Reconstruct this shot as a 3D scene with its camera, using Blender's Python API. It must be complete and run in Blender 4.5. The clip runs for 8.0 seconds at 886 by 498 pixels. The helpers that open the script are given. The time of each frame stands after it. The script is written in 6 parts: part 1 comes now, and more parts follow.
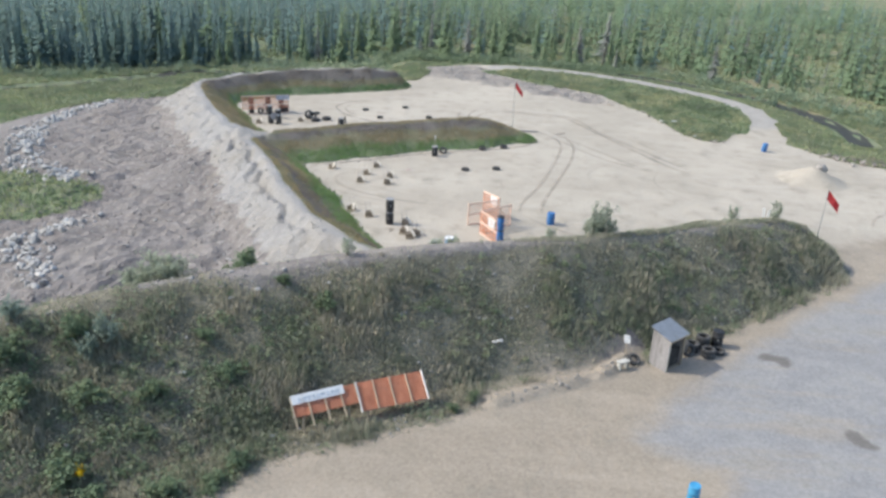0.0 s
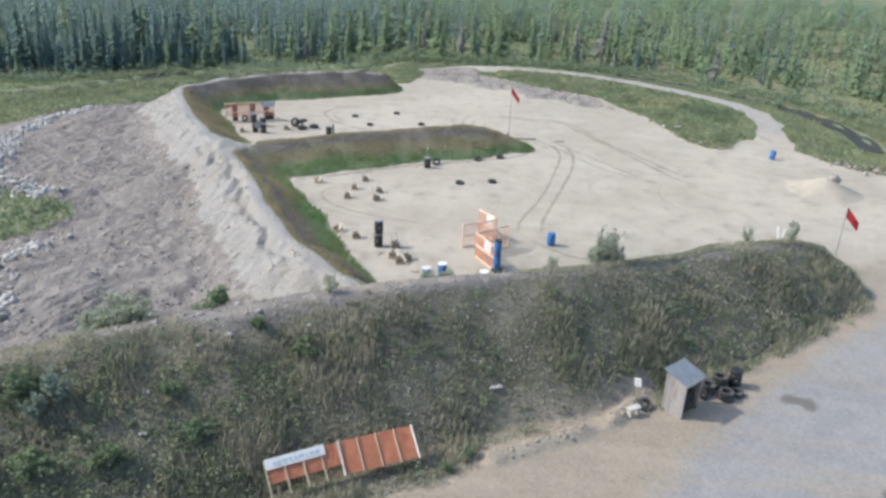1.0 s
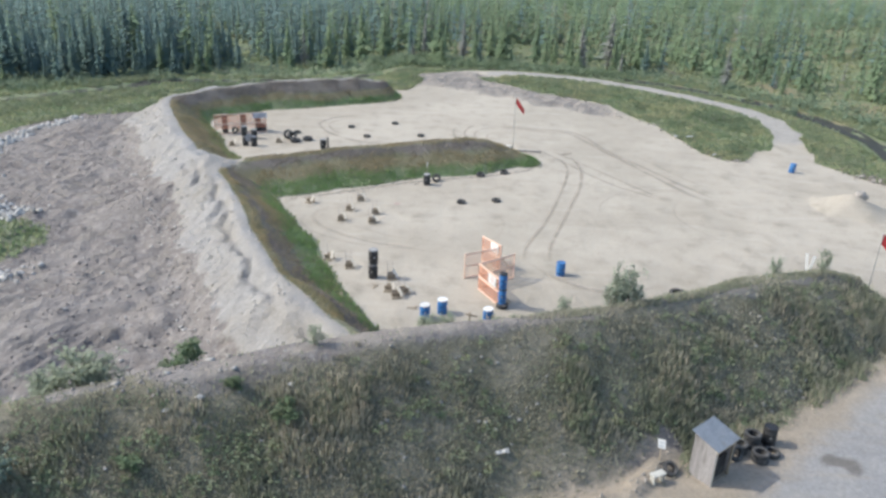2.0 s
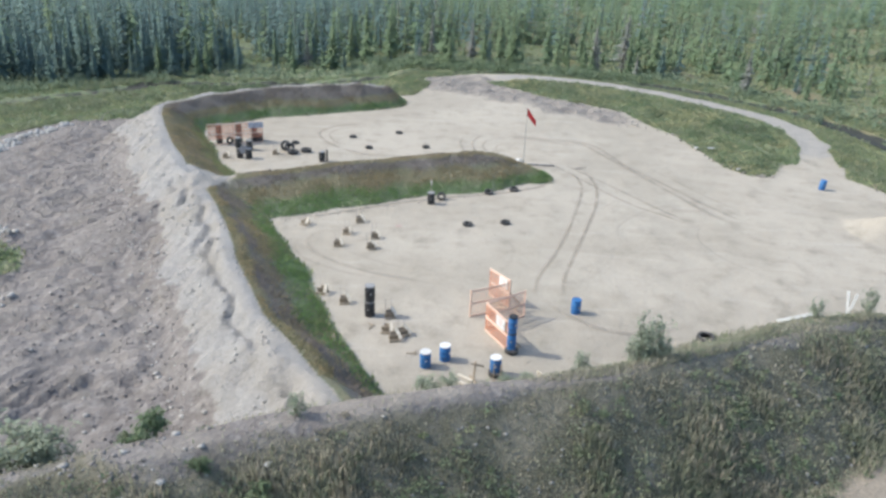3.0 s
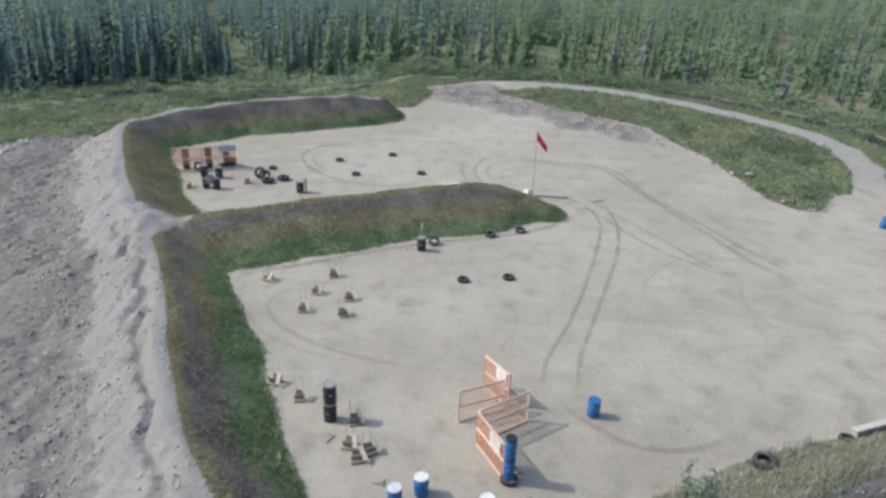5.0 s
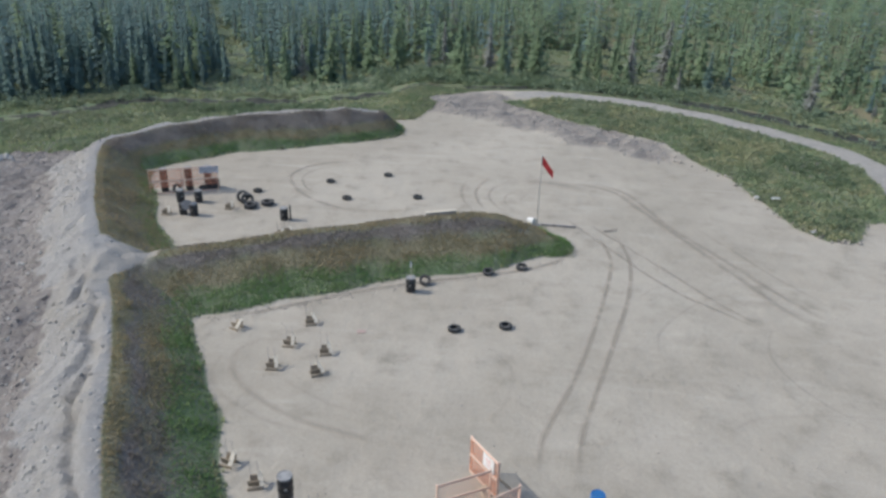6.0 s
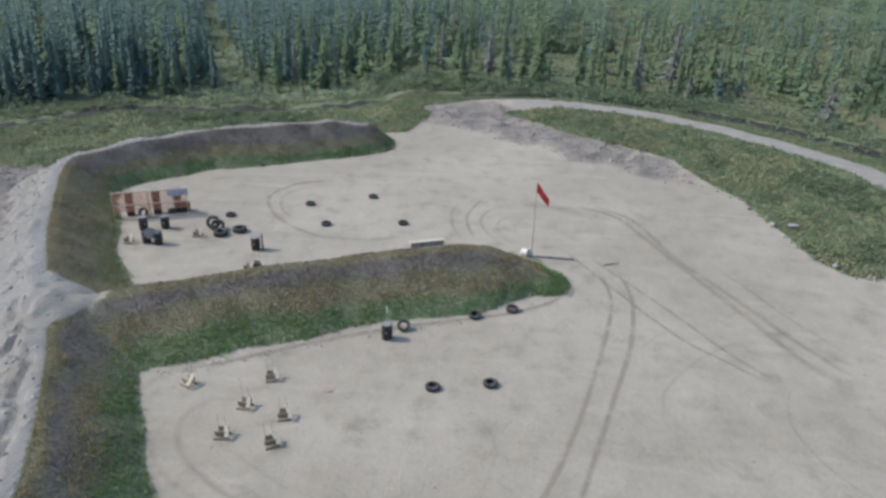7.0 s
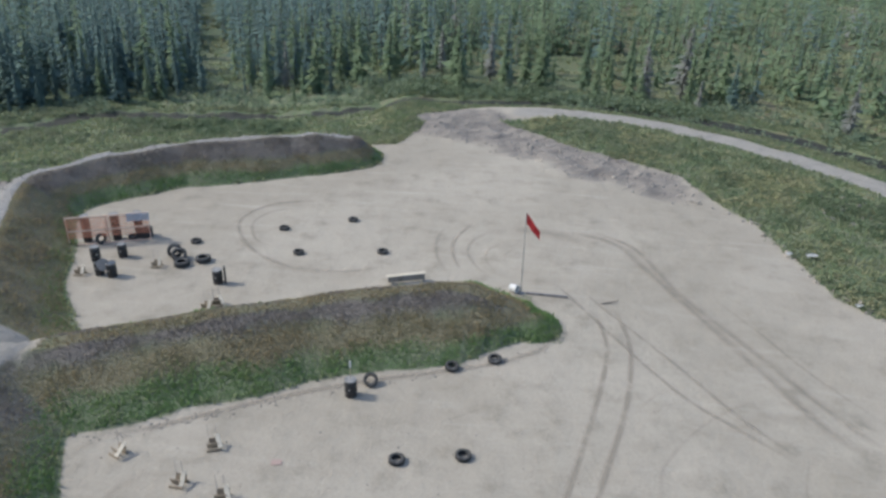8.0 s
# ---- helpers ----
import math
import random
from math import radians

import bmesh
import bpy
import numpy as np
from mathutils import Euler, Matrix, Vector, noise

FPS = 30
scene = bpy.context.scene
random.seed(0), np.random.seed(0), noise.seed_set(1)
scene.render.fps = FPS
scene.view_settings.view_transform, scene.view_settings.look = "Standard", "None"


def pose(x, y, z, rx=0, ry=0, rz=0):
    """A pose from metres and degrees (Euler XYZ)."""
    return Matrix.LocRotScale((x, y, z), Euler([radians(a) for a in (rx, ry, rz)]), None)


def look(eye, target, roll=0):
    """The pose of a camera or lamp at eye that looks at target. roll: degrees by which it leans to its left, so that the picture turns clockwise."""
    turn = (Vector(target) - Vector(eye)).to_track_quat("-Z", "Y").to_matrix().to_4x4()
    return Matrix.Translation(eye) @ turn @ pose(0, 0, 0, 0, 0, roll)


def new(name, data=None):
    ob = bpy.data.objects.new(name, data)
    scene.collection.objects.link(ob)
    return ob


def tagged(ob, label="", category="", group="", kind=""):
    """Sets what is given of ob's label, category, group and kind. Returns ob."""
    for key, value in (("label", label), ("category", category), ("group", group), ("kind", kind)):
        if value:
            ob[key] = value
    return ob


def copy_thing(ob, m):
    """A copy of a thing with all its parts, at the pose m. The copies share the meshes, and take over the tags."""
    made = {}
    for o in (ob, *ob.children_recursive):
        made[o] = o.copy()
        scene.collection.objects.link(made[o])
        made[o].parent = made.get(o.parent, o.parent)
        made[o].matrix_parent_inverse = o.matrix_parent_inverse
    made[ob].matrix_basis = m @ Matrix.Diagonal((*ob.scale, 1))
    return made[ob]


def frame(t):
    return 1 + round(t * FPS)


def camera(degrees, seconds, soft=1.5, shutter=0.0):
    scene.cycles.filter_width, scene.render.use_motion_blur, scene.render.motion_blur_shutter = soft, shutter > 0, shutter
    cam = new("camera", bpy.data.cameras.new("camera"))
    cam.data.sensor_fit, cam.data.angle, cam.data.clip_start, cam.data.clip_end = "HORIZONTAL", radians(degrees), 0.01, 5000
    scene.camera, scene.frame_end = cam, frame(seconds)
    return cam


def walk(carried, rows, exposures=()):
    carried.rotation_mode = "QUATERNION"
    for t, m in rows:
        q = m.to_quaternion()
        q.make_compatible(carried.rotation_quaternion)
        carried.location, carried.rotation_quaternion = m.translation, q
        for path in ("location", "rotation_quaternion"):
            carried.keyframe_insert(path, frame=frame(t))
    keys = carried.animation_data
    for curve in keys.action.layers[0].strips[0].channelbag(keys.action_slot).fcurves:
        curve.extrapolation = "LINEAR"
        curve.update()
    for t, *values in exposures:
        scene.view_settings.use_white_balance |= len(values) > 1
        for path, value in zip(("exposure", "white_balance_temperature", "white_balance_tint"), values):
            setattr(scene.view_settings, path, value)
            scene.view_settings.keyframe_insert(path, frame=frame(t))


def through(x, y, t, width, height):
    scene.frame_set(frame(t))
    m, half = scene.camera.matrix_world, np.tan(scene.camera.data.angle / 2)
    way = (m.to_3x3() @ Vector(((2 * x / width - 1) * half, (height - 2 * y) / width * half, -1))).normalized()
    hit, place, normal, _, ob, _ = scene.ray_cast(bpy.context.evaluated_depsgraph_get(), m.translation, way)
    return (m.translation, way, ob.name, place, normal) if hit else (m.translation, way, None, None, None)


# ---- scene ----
cam = camera(61.6, 8.0, soft=2.9)
PATH = [
    (0, (1.483, -3.595, 17.702), (1.444, -1.752, 16.927), 2.3),
    (0.5, (1.48, -1.766, 17.861), (1.445, 0.075, 17.08), 2.2),
    (1, (1.486, 0.178, 18.1), (1.46, 2.016, 17.312), 2.1),
    (1.5, (1.481, 2.17, 18.288), (1.453, 4.006, 17.495), 2.0),
    (1.7, (1.481, 3.005, 18.324), (1.453, 4.841, 17.532), 1.9),
    (3, (1.574, 8.678, 18.834), (1.52, 10.507, 18.026), 1.9),
    (3.5, (1.731, 10.937, 18.956), (1.669, 12.763, 18.143), 1.8),
    (4, (1.966, 13.285, 18.97), (1.893, 15.11, 18.156), 1.7),
    (4.5, (2.254, 15.623, 18.942), (2.168, 17.447, 18.127), 1.6),
    (4.7, (2.345, 16.529, 18.946), (2.258, 18.35, 18.126), 1.6),
    (6, (3.548, 23.203, 19.353), (3.412, 25.015, 18.517), 1.4),
    (6.5, (3.998, 25.682, 19.549), (3.852, 27.49, 18.707), 1.3),
    (7, (4.48, 28.116, 19.764), (4.324, 29.921, 18.916), 1.4),
    (7.5, (5.089, 30.56, 19.948), (4.919, 32.361, 19.095), 1.4),
    (8, (5.757, 33.145, 20.055), (5.57, 34.94, 19.192), 1.3),
]
walk(cam, [(t, look(eye, target, roll)) for t, eye, target, roll in PATH],
     [(0, 1.07, 6750, 7), (1.5, 1.05, 6750, 7), (3.0, 1.04, 6680, 6), (3.5, 0.95, 6660, 6), (4.5, 0.76, 6620, 6), (6.0, 0.51, 6560, 7), (6.5, 0.50, 6540, 7), (8, 0.51, 6540, 7)])

# ---- light ----
SUN_TO = Vector((-0.735, 0.04, 0.677)).normalized()
world = bpy.data.worlds.new("sky")
scene.world = world
world.use_nodes = True
wn, wl = world.node_tree.nodes, world.node_tree.links
sky = wn.new("ShaderNodeTexSky")
sky.sky_type, sky.sun_disc = "NISHITA", False
sky.sun_elevation, sky.sun_rotation = math.asin(SUN_TO.z), math.atan2(SUN_TO.x, SUN_TO.y)
sky.dust_density = 1.8
wl.new(sky.outputs[0], wn["Background"].inputs[0])
wn["Background"].inputs[1].default_value = 0.15
sun = new("sun", bpy.data.lights.new("sun", "SUN"))
sun.data.energy, sun.data.angle, sun.data.color = 1.9, radians(0.6), (1.0, 0.95, 0.87)
sun.matrix_basis = Matrix.Translation((0, 0, 60)) @ SUN_TO.to_track_quat("Z", "Y").to_matrix().to_4x4()


# ---- materials ----
def tree_of(name):
    m = bpy.data.materials.new(name)
    m.use_nodes = True
    return m, m.node_tree.nodes, m.node_tree.links, m.node_tree.nodes["Principled BSDF"]


def noise_node(n, l, coord, scale, detail=4.0, rough=0.6):
    t = n.new("ShaderNodeTexNoise")
    t.inputs["Scale"].default_value, t.inputs["Detail"].default_value = scale, detail
    t.inputs["Roughness"].default_value = rough
    l.new(coord, t.inputs["Vector"])
    return t.outputs["Fac"]


def mix_node(n, l, fac, a, b, blend="MIX"):
    t = n.new("ShaderNodeMix")
    t.data_type, t.blend_type = "RGBA", blend
    for socket, value in ((t.inputs[0], fac), (t.inputs[6], a), (t.inputs[7], b)):
        if isinstance(value, (int, float)):
            socket.default_value = value
        elif isinstance(value, tuple):
            socket.default_value = (*value, 1)
        else:
            l.new(value, socket)
    return t.outputs[2]


def ramp(n, l, fac, lo, hi):
    t = n.new("ShaderNodeMapRange")
    t.interpolation_type = "SMOOTHSTEP"
    t.inputs[1].default_value, t.inputs[2].default_value = lo, hi
    l.new(fac, t.inputs[0])
    return t.outputs[0]


def math_node(n, l, op, a, b):
    t = n.new("ShaderNodeMath")
    t.operation = op
    for socket, value in zip(t.inputs, (a, b)):
        if isinstance(value, (int, float)):
            socket.default_value = value
        else:
            l.new(value, socket)
    return t.outputs[0]


def bump_node(n, l, height, strength, distance, shader):
    t = n.new("ShaderNodeBump")
    t.inputs["Strength"].default_value, t.inputs["Distance"].default_value = strength, distance
    l.new(height, t.inputs["Height"])
    l.new(t.outputs[0], shader.inputs["Normal"])


def surface(name, c1, c2, scale=6.0, rough=0.7, bump=0.3, stain=None, metal=0.0, stretch=None, jitter=0.25):
    """A worn surface: two colours mixed at two scales, a stain colour, fine relief, and a shift from object to object."""
    m, n, l, p = tree_of(name)
    co = n.new("ShaderNodeTexCoord").outputs["Object"]
    if stretch:
        mp = n.new("ShaderNodeMapping")
        mp.inputs["Scale"].default_value = stretch
        l.new(co, mp.inputs["Vector"])
        co = mp.outputs[0]
    big, fine = noise_node(n, l, co, scale), noise_node(n, l, co, scale * 9, 5)
    c = mix_node(n, l, ramp(n, l, big, 0.35, 0.65), c1, c2)
    c = mix_node(n, l, ramp(n, l, fine, 0.3, 0.75), c, tuple(0.78 * v for v in c1))
    if stain:
        c = mix_node(n, l, ramp(n, l, noise_node(n, l, co, scale * 0.6, 6), 0.56, 0.7), c, stain)
    info = n.new("ShaderNodeObjectInfo")
    hsv = n.new("ShaderNodeHueSaturation")
    l.new(math_node(n, l, "ADD", math_node(n, l, "MULTIPLY", info.outputs["Random"], jitter), 1 - jitter / 2), hsv.inputs["Value"])
    l.new(c, hsv.inputs["Color"])
    l.new(hsv.outputs[0], p.inputs["Base Color"])
    p.inputs["Roughness"].default_value, p.inputs["Metallic"].default_value = rough, metal
    bump_node(n, l, fine, bump, 0.01, p)
    return m


def foliage(name, c1, c2, c3, scale=1.2, through=0.7, up=0.9, vary=0.26):
    """Leaves and blades: patches of three colours, a shift from leaf to leaf, and a share of the light let through."""
    m, n, l, p = tree_of(name)
    geo = n.new("ShaderNodeNewGeometry")
    pos, isl = geo.outputs["Position"], geo.outputs["Random Per Island"]
    c = mix_node(n, l, ramp(n, l, noise_node(n, l, pos, scale * 0.35, 3), 0.38, 0.62), c1, c2)
    c = mix_node(n, l, ramp(n, l, noise_node(n, l, pos, scale * 2.0, 3), 0.5, 0.72), c, c3)
    hsv = n.new("ShaderNodeHueSaturation")
    info = n.new("ShaderNodeObjectInfo")
    tint = n.new("ShaderNodeAttribute")
    tint.attribute_name = "tint"
    v = math_node(n, l, "ADD", math_node(n, l, "MULTIPLY", isl, vary), 0.93 - vary / 2)
    v = math_node(n, l, "ADD", v, math_node(n, l, "MULTIPLY", info.outputs["Random"], 0.15))
    v = math_node(n, l, "ADD", v, tint.outputs["Fac"])
    l.new(v, hsv.inputs["Value"])
    l.new(c, hsv.inputs["Color"])
    l.new(hsv.outputs[0], p.inputs["Base Color"])
    p.inputs["Roughness"].default_value = 0.75
    p.inputs["Specular IOR Level"].default_value = 0.15
    lift = n.new("ShaderNodeVectorMath")
    lift.operation = "ADD"
    lift.inputs[1].default_value = (0, 0, up)
    l.new(geo.outputs["Normal"], lift.inputs[0])
    unit = n.new("ShaderNodeVectorMath")
    unit.operation = "NORMALIZE"
    l.new(lift.outputs[0], unit.inputs[0])
    l.new(unit.outputs[0], p.inputs["Normal"])
    tr = n.new("ShaderNodeBsdfTranslucent")
    l.new(mix_node(n, l, 1.0, hsv.outputs[0], (through, through, 0.95 * through), "MULTIPLY"), tr.inputs["Color"])
    mx = n.new("ShaderNodeAddShader")
    l.new(p.outputs[0], mx.inputs[0])
    l.new(tr.outputs[0], mx.inputs[1])
    l.new(mx.outputs[0], n["Material Output"].inputs[0])
    return m


def ground_material():
    m, n, l, p = tree_of("ground")
    pos = n.new("ShaderNodeNewGeometry").outputs["Position"]
    wide, mid, fine = noise_node(n, l, pos, 0.09, 4), noise_node(n, l, pos, 0.6, 6), noise_node(n, l, pos, 7.0, 6, 0.7)
    edge = math_node(n, l, "MULTIPLY", math_node(n, l, "SUBTRACT", mid, 0.5), 1.1)
    edge = math_node(n, l, "ADD", edge, math_node(n, l, "MULTIPLY", math_node(n, l, "SUBTRACT", fine, 0.5), 0.5))

    def zone(name, lo=0.35, hi=0.65):
        a = n.new("ShaderNodeAttribute")
        a.attribute_name = name
        return ramp(n, l, math_node(n, l, "ADD", a.outputs["Fac"], edge), lo, hi)

    def pair(c1, c2, fac, lo=0.38, hi=0.62):
        return mix_node(n, l, ramp(n, l, fac, lo, hi), c1, c2)

    c = pair((0.345, 0.314, 0.268), (0.396, 0.363, 0.314), wide)
    c = mix_node(n, l, ramp(n, l, mid, 0.5, 0.8), c, (0.332, 0.302, 0.256))
    streak = n.new("ShaderNodeMapping")
    streak.inputs["Scale"].default_value = (0.25, 1.6, 1)
    streak.inputs["Rotation"].default_value = (0, 0, radians(-35))
    l.new(pos, streak.inputs["Vector"])
    c = mix_node(n, l, ramp(n, l, noise_node(n, l, streak.outputs[0], 0.7, 5), 0.52, 0.85), c, (0.44, 0.405, 0.36))
    c = mix_node(n, l, zone("lot", 0.2, 0.8), c, pair((0.315, 0.275, 0.228), (0.275, 0.24, 0.198), noise_node(n, l, streak.outputs[0], 0.35, 6)))
    drag = n.new("ShaderNodeMapping")
    drag.inputs["Scale"].default_value = (0.10, 0.55, 1)
    drag.inputs["Rotation"].default_value = (0, 0, radians(-6))
    l.new(pos, drag.inputs["Vector"])
    swirl = noise_node(n, l, drag.outputs[0], 0.9, 6, 0.65)
    stony = math_node(n, l, "SUBTRACT", 1.0, ramp(n, l, swirl, 0.50, 0.66))
    c = mix_node(n, l, math_node(n, l, "MULTIPLY", zone("gravel", 0.1, 0.9), math_node(n, l, "ADD", math_node(n, l, "MULTIPLY", stony, 0.55), 0.45)), c, pair((0.235, 0.236, 0.243), (0.278, 0.279, 0.285), mid))
    c = mix_node(n, l, zone("dirt", 0.3, 0.7), c, mix_node(n, l, ramp(n, l, noise_node(n, l, pos, 2.2, 5), 0.45, 0.7), pair((0.168, 0.153, 0.149), (0.21, 0.195, 0.19), wide), (0.265, 0.25, 0.245)))
    c = mix_node(n, l, zone("spoil", 0.1, 0.9), c, pair((0.195, 0.177, 0.164), (0.285, 0.26, 0.237), mid))
    c = mix_node(n, l, zone("pale", 0.3, 0.7), c, mix_node(n, l, ramp(n, l, noise_node(n, l, pos, 0.22, 4), 0.42, 0.6), pair((0.262, 0.257, 0.256), (0.335, 0.331, 0.332), mid, 0.35, 0.65), (0.295, 0.282, 0.268)))
    c = mix_node(n, l, zone("road", 0.35, 0.65), c, pair((0.28, 0.268, 0.25), (0.34, 0.325, 0.305), mid))
    c = mix_node(n, l, zone("weeds", 0.35, 0.75), c, pair((0.13, 0.126, 0.092), (0.215, 0.20, 0.16), mid, 0.42, 0.7))
    c = mix_node(n, l, zone("turf"), c, pair((0.13, 0.175, 0.10), (0.165, 0.19, 0.125), mid))
    c = mix_node(n, l, zone("ochre", -0.1, 1.1), c, pair((0.20, 0.18, 0.124), (0.176, 0.167, 0.112), mid))
    c = mix_node(n, l, zone("heads", -0.1, 1.1), c, pair((0.15, 0.136, 0.13), (0.175, 0.16, 0.147), mid))
    c = mix_node(n, l, zone("bog"), c, mix_node(n, l, ramp(n, l, noise_node(n, l, pos, 0.13, 4), 0.45, 0.65), pair((0.13, 0.165, 0.095), (0.165, 0.185, 0.11), mid), (0.20, 0.18, 0.115)))
    c = mix_node(n, l, zone("stain", 0.3, 0.9), c, (0.15, 0.142, 0.136))
    grit = n.new("ShaderNodeTexVoronoi")
    grit.inputs["Scale"].default_value = 9.0
    l.new(pos, grit.inputs["Vector"])
    coarse = math_node(n, l, "ADD", 0.45, math_node(n, l, "MULTIPLY", math_node(n, l, "MAXIMUM", zone("lot", 0.2, 0.8), zone("dirt", 0.3, 0.7)), 0.55))
    c = mix_node(n, l, math_node(n, l, "MULTIPLY", coarse, 0.26), c, mix_node(n, l, ramp(n, l, fine, 0.25, 0.75), (0.62, 0.62, 0.62), (1.0, 1.0, 1.0)), "MULTIPLY")
    grey = n.new("ShaderNodeRGBToBW")
    l.new(grit.outputs["Color"], grey.inputs[0])
    c = mix_node(n, l, math_node(n, l, "MULTIPLY", coarse, 0.16), c, grey.outputs[0], "SOFT_LIGHT")
    l.new(c, p.inputs["Base Color"])
    p.inputs["Roughness"].default_value = 0.93
    p.inputs["Specular IOR Level"].default_value = 0.2
    earth = n.new("ShaderNodeAttribute")
    earth.attribute_name = "dirt"
    clod = math_node(n, l, "MULTIPLY", noise_node(n, l, pos, 2.6, 6, 0.65), math_node(n, l, "MULTIPLY", earth.outputs["Fac"], 1.3))
    slip = n.new("ShaderNodeAttribute")
    slip.attribute_name = "pale"
    rill = n.new("ShaderNodeMapping")
    rill.inputs["Scale"].default_value = (0.55, 1.7, 1)
    rill.inputs["Rotation"].default_value = (0, 0, radians(-28))
    l.new(pos, rill.inputs["Vector"])
    clod = math_node(n, l, "ADD", clod, math_node(n, l, "MULTIPLY", noise_node(n, l, rill.outputs[0], 1.5, 7, 0.7), math_node(n, l, "MULTIPLY", slip.outputs["Fac"], 1.5)))
    relief = math_node(n, l, "ADD", mid, math_node(n, l, "MULTIPLY", fine, 0.35))
    bump_node(n, l, math_node(n, l, "ADD", relief, clod), 0.8, 0.17, p)
    return m


def track_material():
    m, n, l, p = tree_of("pressed sand")
    pos = n.new("ShaderNodeNewGeometry").outputs["Position"]
    a = n.new("ShaderNodeAttribute")
    a.attribute_name = "press"
    mid = noise_node(n, l, pos, 0.8, 5)
    l.new(mix_node(n, l, ramp(n, l, noise_node(n, l, pos, 8, 5), 0.3, 0.7), (0.285, 0.252, 0.212), (0.345, 0.305, 0.258)), p.inputs["Base Color"])
    p.inputs["Roughness"].default_value = 0.95
    fac = math_node(n, l, "MULTIPLY", ramp(n, l, a.outputs["Fac"], 0.0, 1.0), ramp(n, l, mid, 0.22, 0.60))
    clear = n.new("ShaderNodeBsdfTransparent")
    mx = n.new("ShaderNodeMixShader")
    l.new(fac, mx.inputs[0])
    l.new(clear.outputs[0], mx.inputs[1])
    l.new(p.outputs[0], mx.inputs[2])
    l.new(mx.outputs[0], n["Material Output"].inputs[0])
    return m


GROUND, PRESSED = ground_material(), track_material()
BLUE = surface("blue drum plastic", (0.02, 0.13, 0.35), (0.03, 0.165, 0.41), 3, 0.45, 0.1, (0.10, 0.16, 0.30))
CYAN = surface("faded blue drum plastic", (0.04, 0.26, 0.48), (0.06, 0.32, 0.54), 3, 0.5, 0.1, (0.2, 0.3, 0.4))
BLACKD = surface("black drum plastic", (0.018, 0.019, 0.022), (0.03, 0.03, 0.033), 3, 0.5, 0.1, (0.09, 0.085, 0.08))
WHITE = surface("white plastic", (0.72, 0.73, 0.74), (0.62, 0.63, 0.63), 5, 0.5, 0.1, (0.45, 0.43, 0.40))
OLDWHITE = surface("weathered white paint", (0.48, 0.48, 0.45), (0.40, 0.395, 0.37), 3, 0.8, 0.3, (0.25, 0.23, 0.20))
RUBBER = surface("tyre rubber", (0.05, 0.051, 0.054), (0.075, 0.075, 0.076), 4, 0.85, 0.4, (0.17, 0.165, 0.16))
WORN = surface("worn grey plastic", (0.20, 0.20, 0.205), (0.34, 0.34, 0.34), 4, 0.6, 0.2, (0.08, 0.08, 0.08))
WOOD = surface("bare timber", (0.45, 0.37, 0.27), (0.54, 0.46, 0.35), 3, 0.75, 0.4, (0.30, 0.24, 0.17), stretch=(1, 1, 8))
PLY = surface("pale plywood", (0.56, 0.51, 0.42), (0.63, 0.58, 0.49), 3, 0.75, 0.3, (0.38, 0.31, 0.22))
BROWNW = surface("brown timber", (0.27, 0.22, 0.165), (0.35, 0.295, 0.225), 4, 0.8, 0.4, (0.16, 0.13, 0.10))
GREYW = surface("weathered grey boards", (0.265, 0.25, 0.25), (0.34, 0.325, 0.322), 3, 0.85, 0.5, (0.18, 0.168, 0.165), stretch=(1, 1, 0.2))
ORANGE = surface("orange safety mesh", (0.70, 0.28, 0.16), (0.76, 0.35, 0.22), 3, 0.6, 0.2, (0.58, 0.27, 0.18))
NETO = surface("orange-red netting", (0.66, 0.25, 0.15), (0.72, 0.31, 0.20), 3, 0.6, 0.2)
NET = surface("faded orange netting", (0.60, 0.36, 0.27), (0.66, 0.42, 0.32), 3, 0.6, 0.1)
PINKW = surface("orange-stained timber", (0.74, 0.52, 0.41), (0.78, 0.60, 0.50), 3, 0.7, 0.3)
TIN = surface("galvanised roof sheet", (0.34, 0.38, 0.43), (0.42, 0.455, 0.51), 2, 0.45, 0.15, (0.30, 0.29, 0.28), metal=0.3)
RED = surface("red flag cloth", (0.56, 0.06, 0.07), (0.64, 0.085, 0.09), 3, 0.85, 0.2)
STEEL = surface("dull steel", (0.38, 0.38, 0.37), (0.46, 0.46, 0.45), 5, 0.5, 0.2, (0.22, 0.16, 0.12), metal=0.5)
STONE = surface("pale field stone", (0.37, 0.365, 0.355), (0.47, 0.465, 0.45), 2.5, 0.9, 0.6, (0.25, 0.235, 0.215), jitter=0.6)
DARKST = surface("grey stone", (0.24, 0.225, 0.21), (0.34, 0.32, 0.30), 2.5, 0.9, 0.6)
CLOTH = surface("faded blue tarpaulin", (0.50, 0.535, 0.62), (0.56, 0.59, 0.66), 3, 0.6, 0.3)
INK = surface("faded grey print", (0.36, 0.41, 0.47), (0.44, 0.48, 0.53), 8, 0.7, 0.1)
INKR = surface("faded red print", (0.66, 0.42, 0.40), (0.70, 0.46, 0.43), 8, 0.7, 0.1)
BARK = surface("bark", (0.16, 0.135, 0.115), (0.23, 0.20, 0.175), 6, 0.9, 0.6, stretch=(1, 1, 0.3))
# muddy water, with the ditch's shade put into its near-black colour
WATER = surface("muddy water with ditch shade", (0.022, 0.026, 0.022), (0.036, 0.038, 0.03), 1, 0.85, 0.05)
LEAF = foliage("shrub leaves", (0.118, 0.15, 0.095), (0.15, 0.172, 0.115), (0.182, 0.195, 0.14), 0.9, 0.7, 2.2, 0.14)
SILVER = foliage("silvery leaves", (0.125, 0.168, 0.14), (0.15, 0.19, 0.158), (0.18, 0.212, 0.178), 1.2, 0.6, 1.5, 0.2)
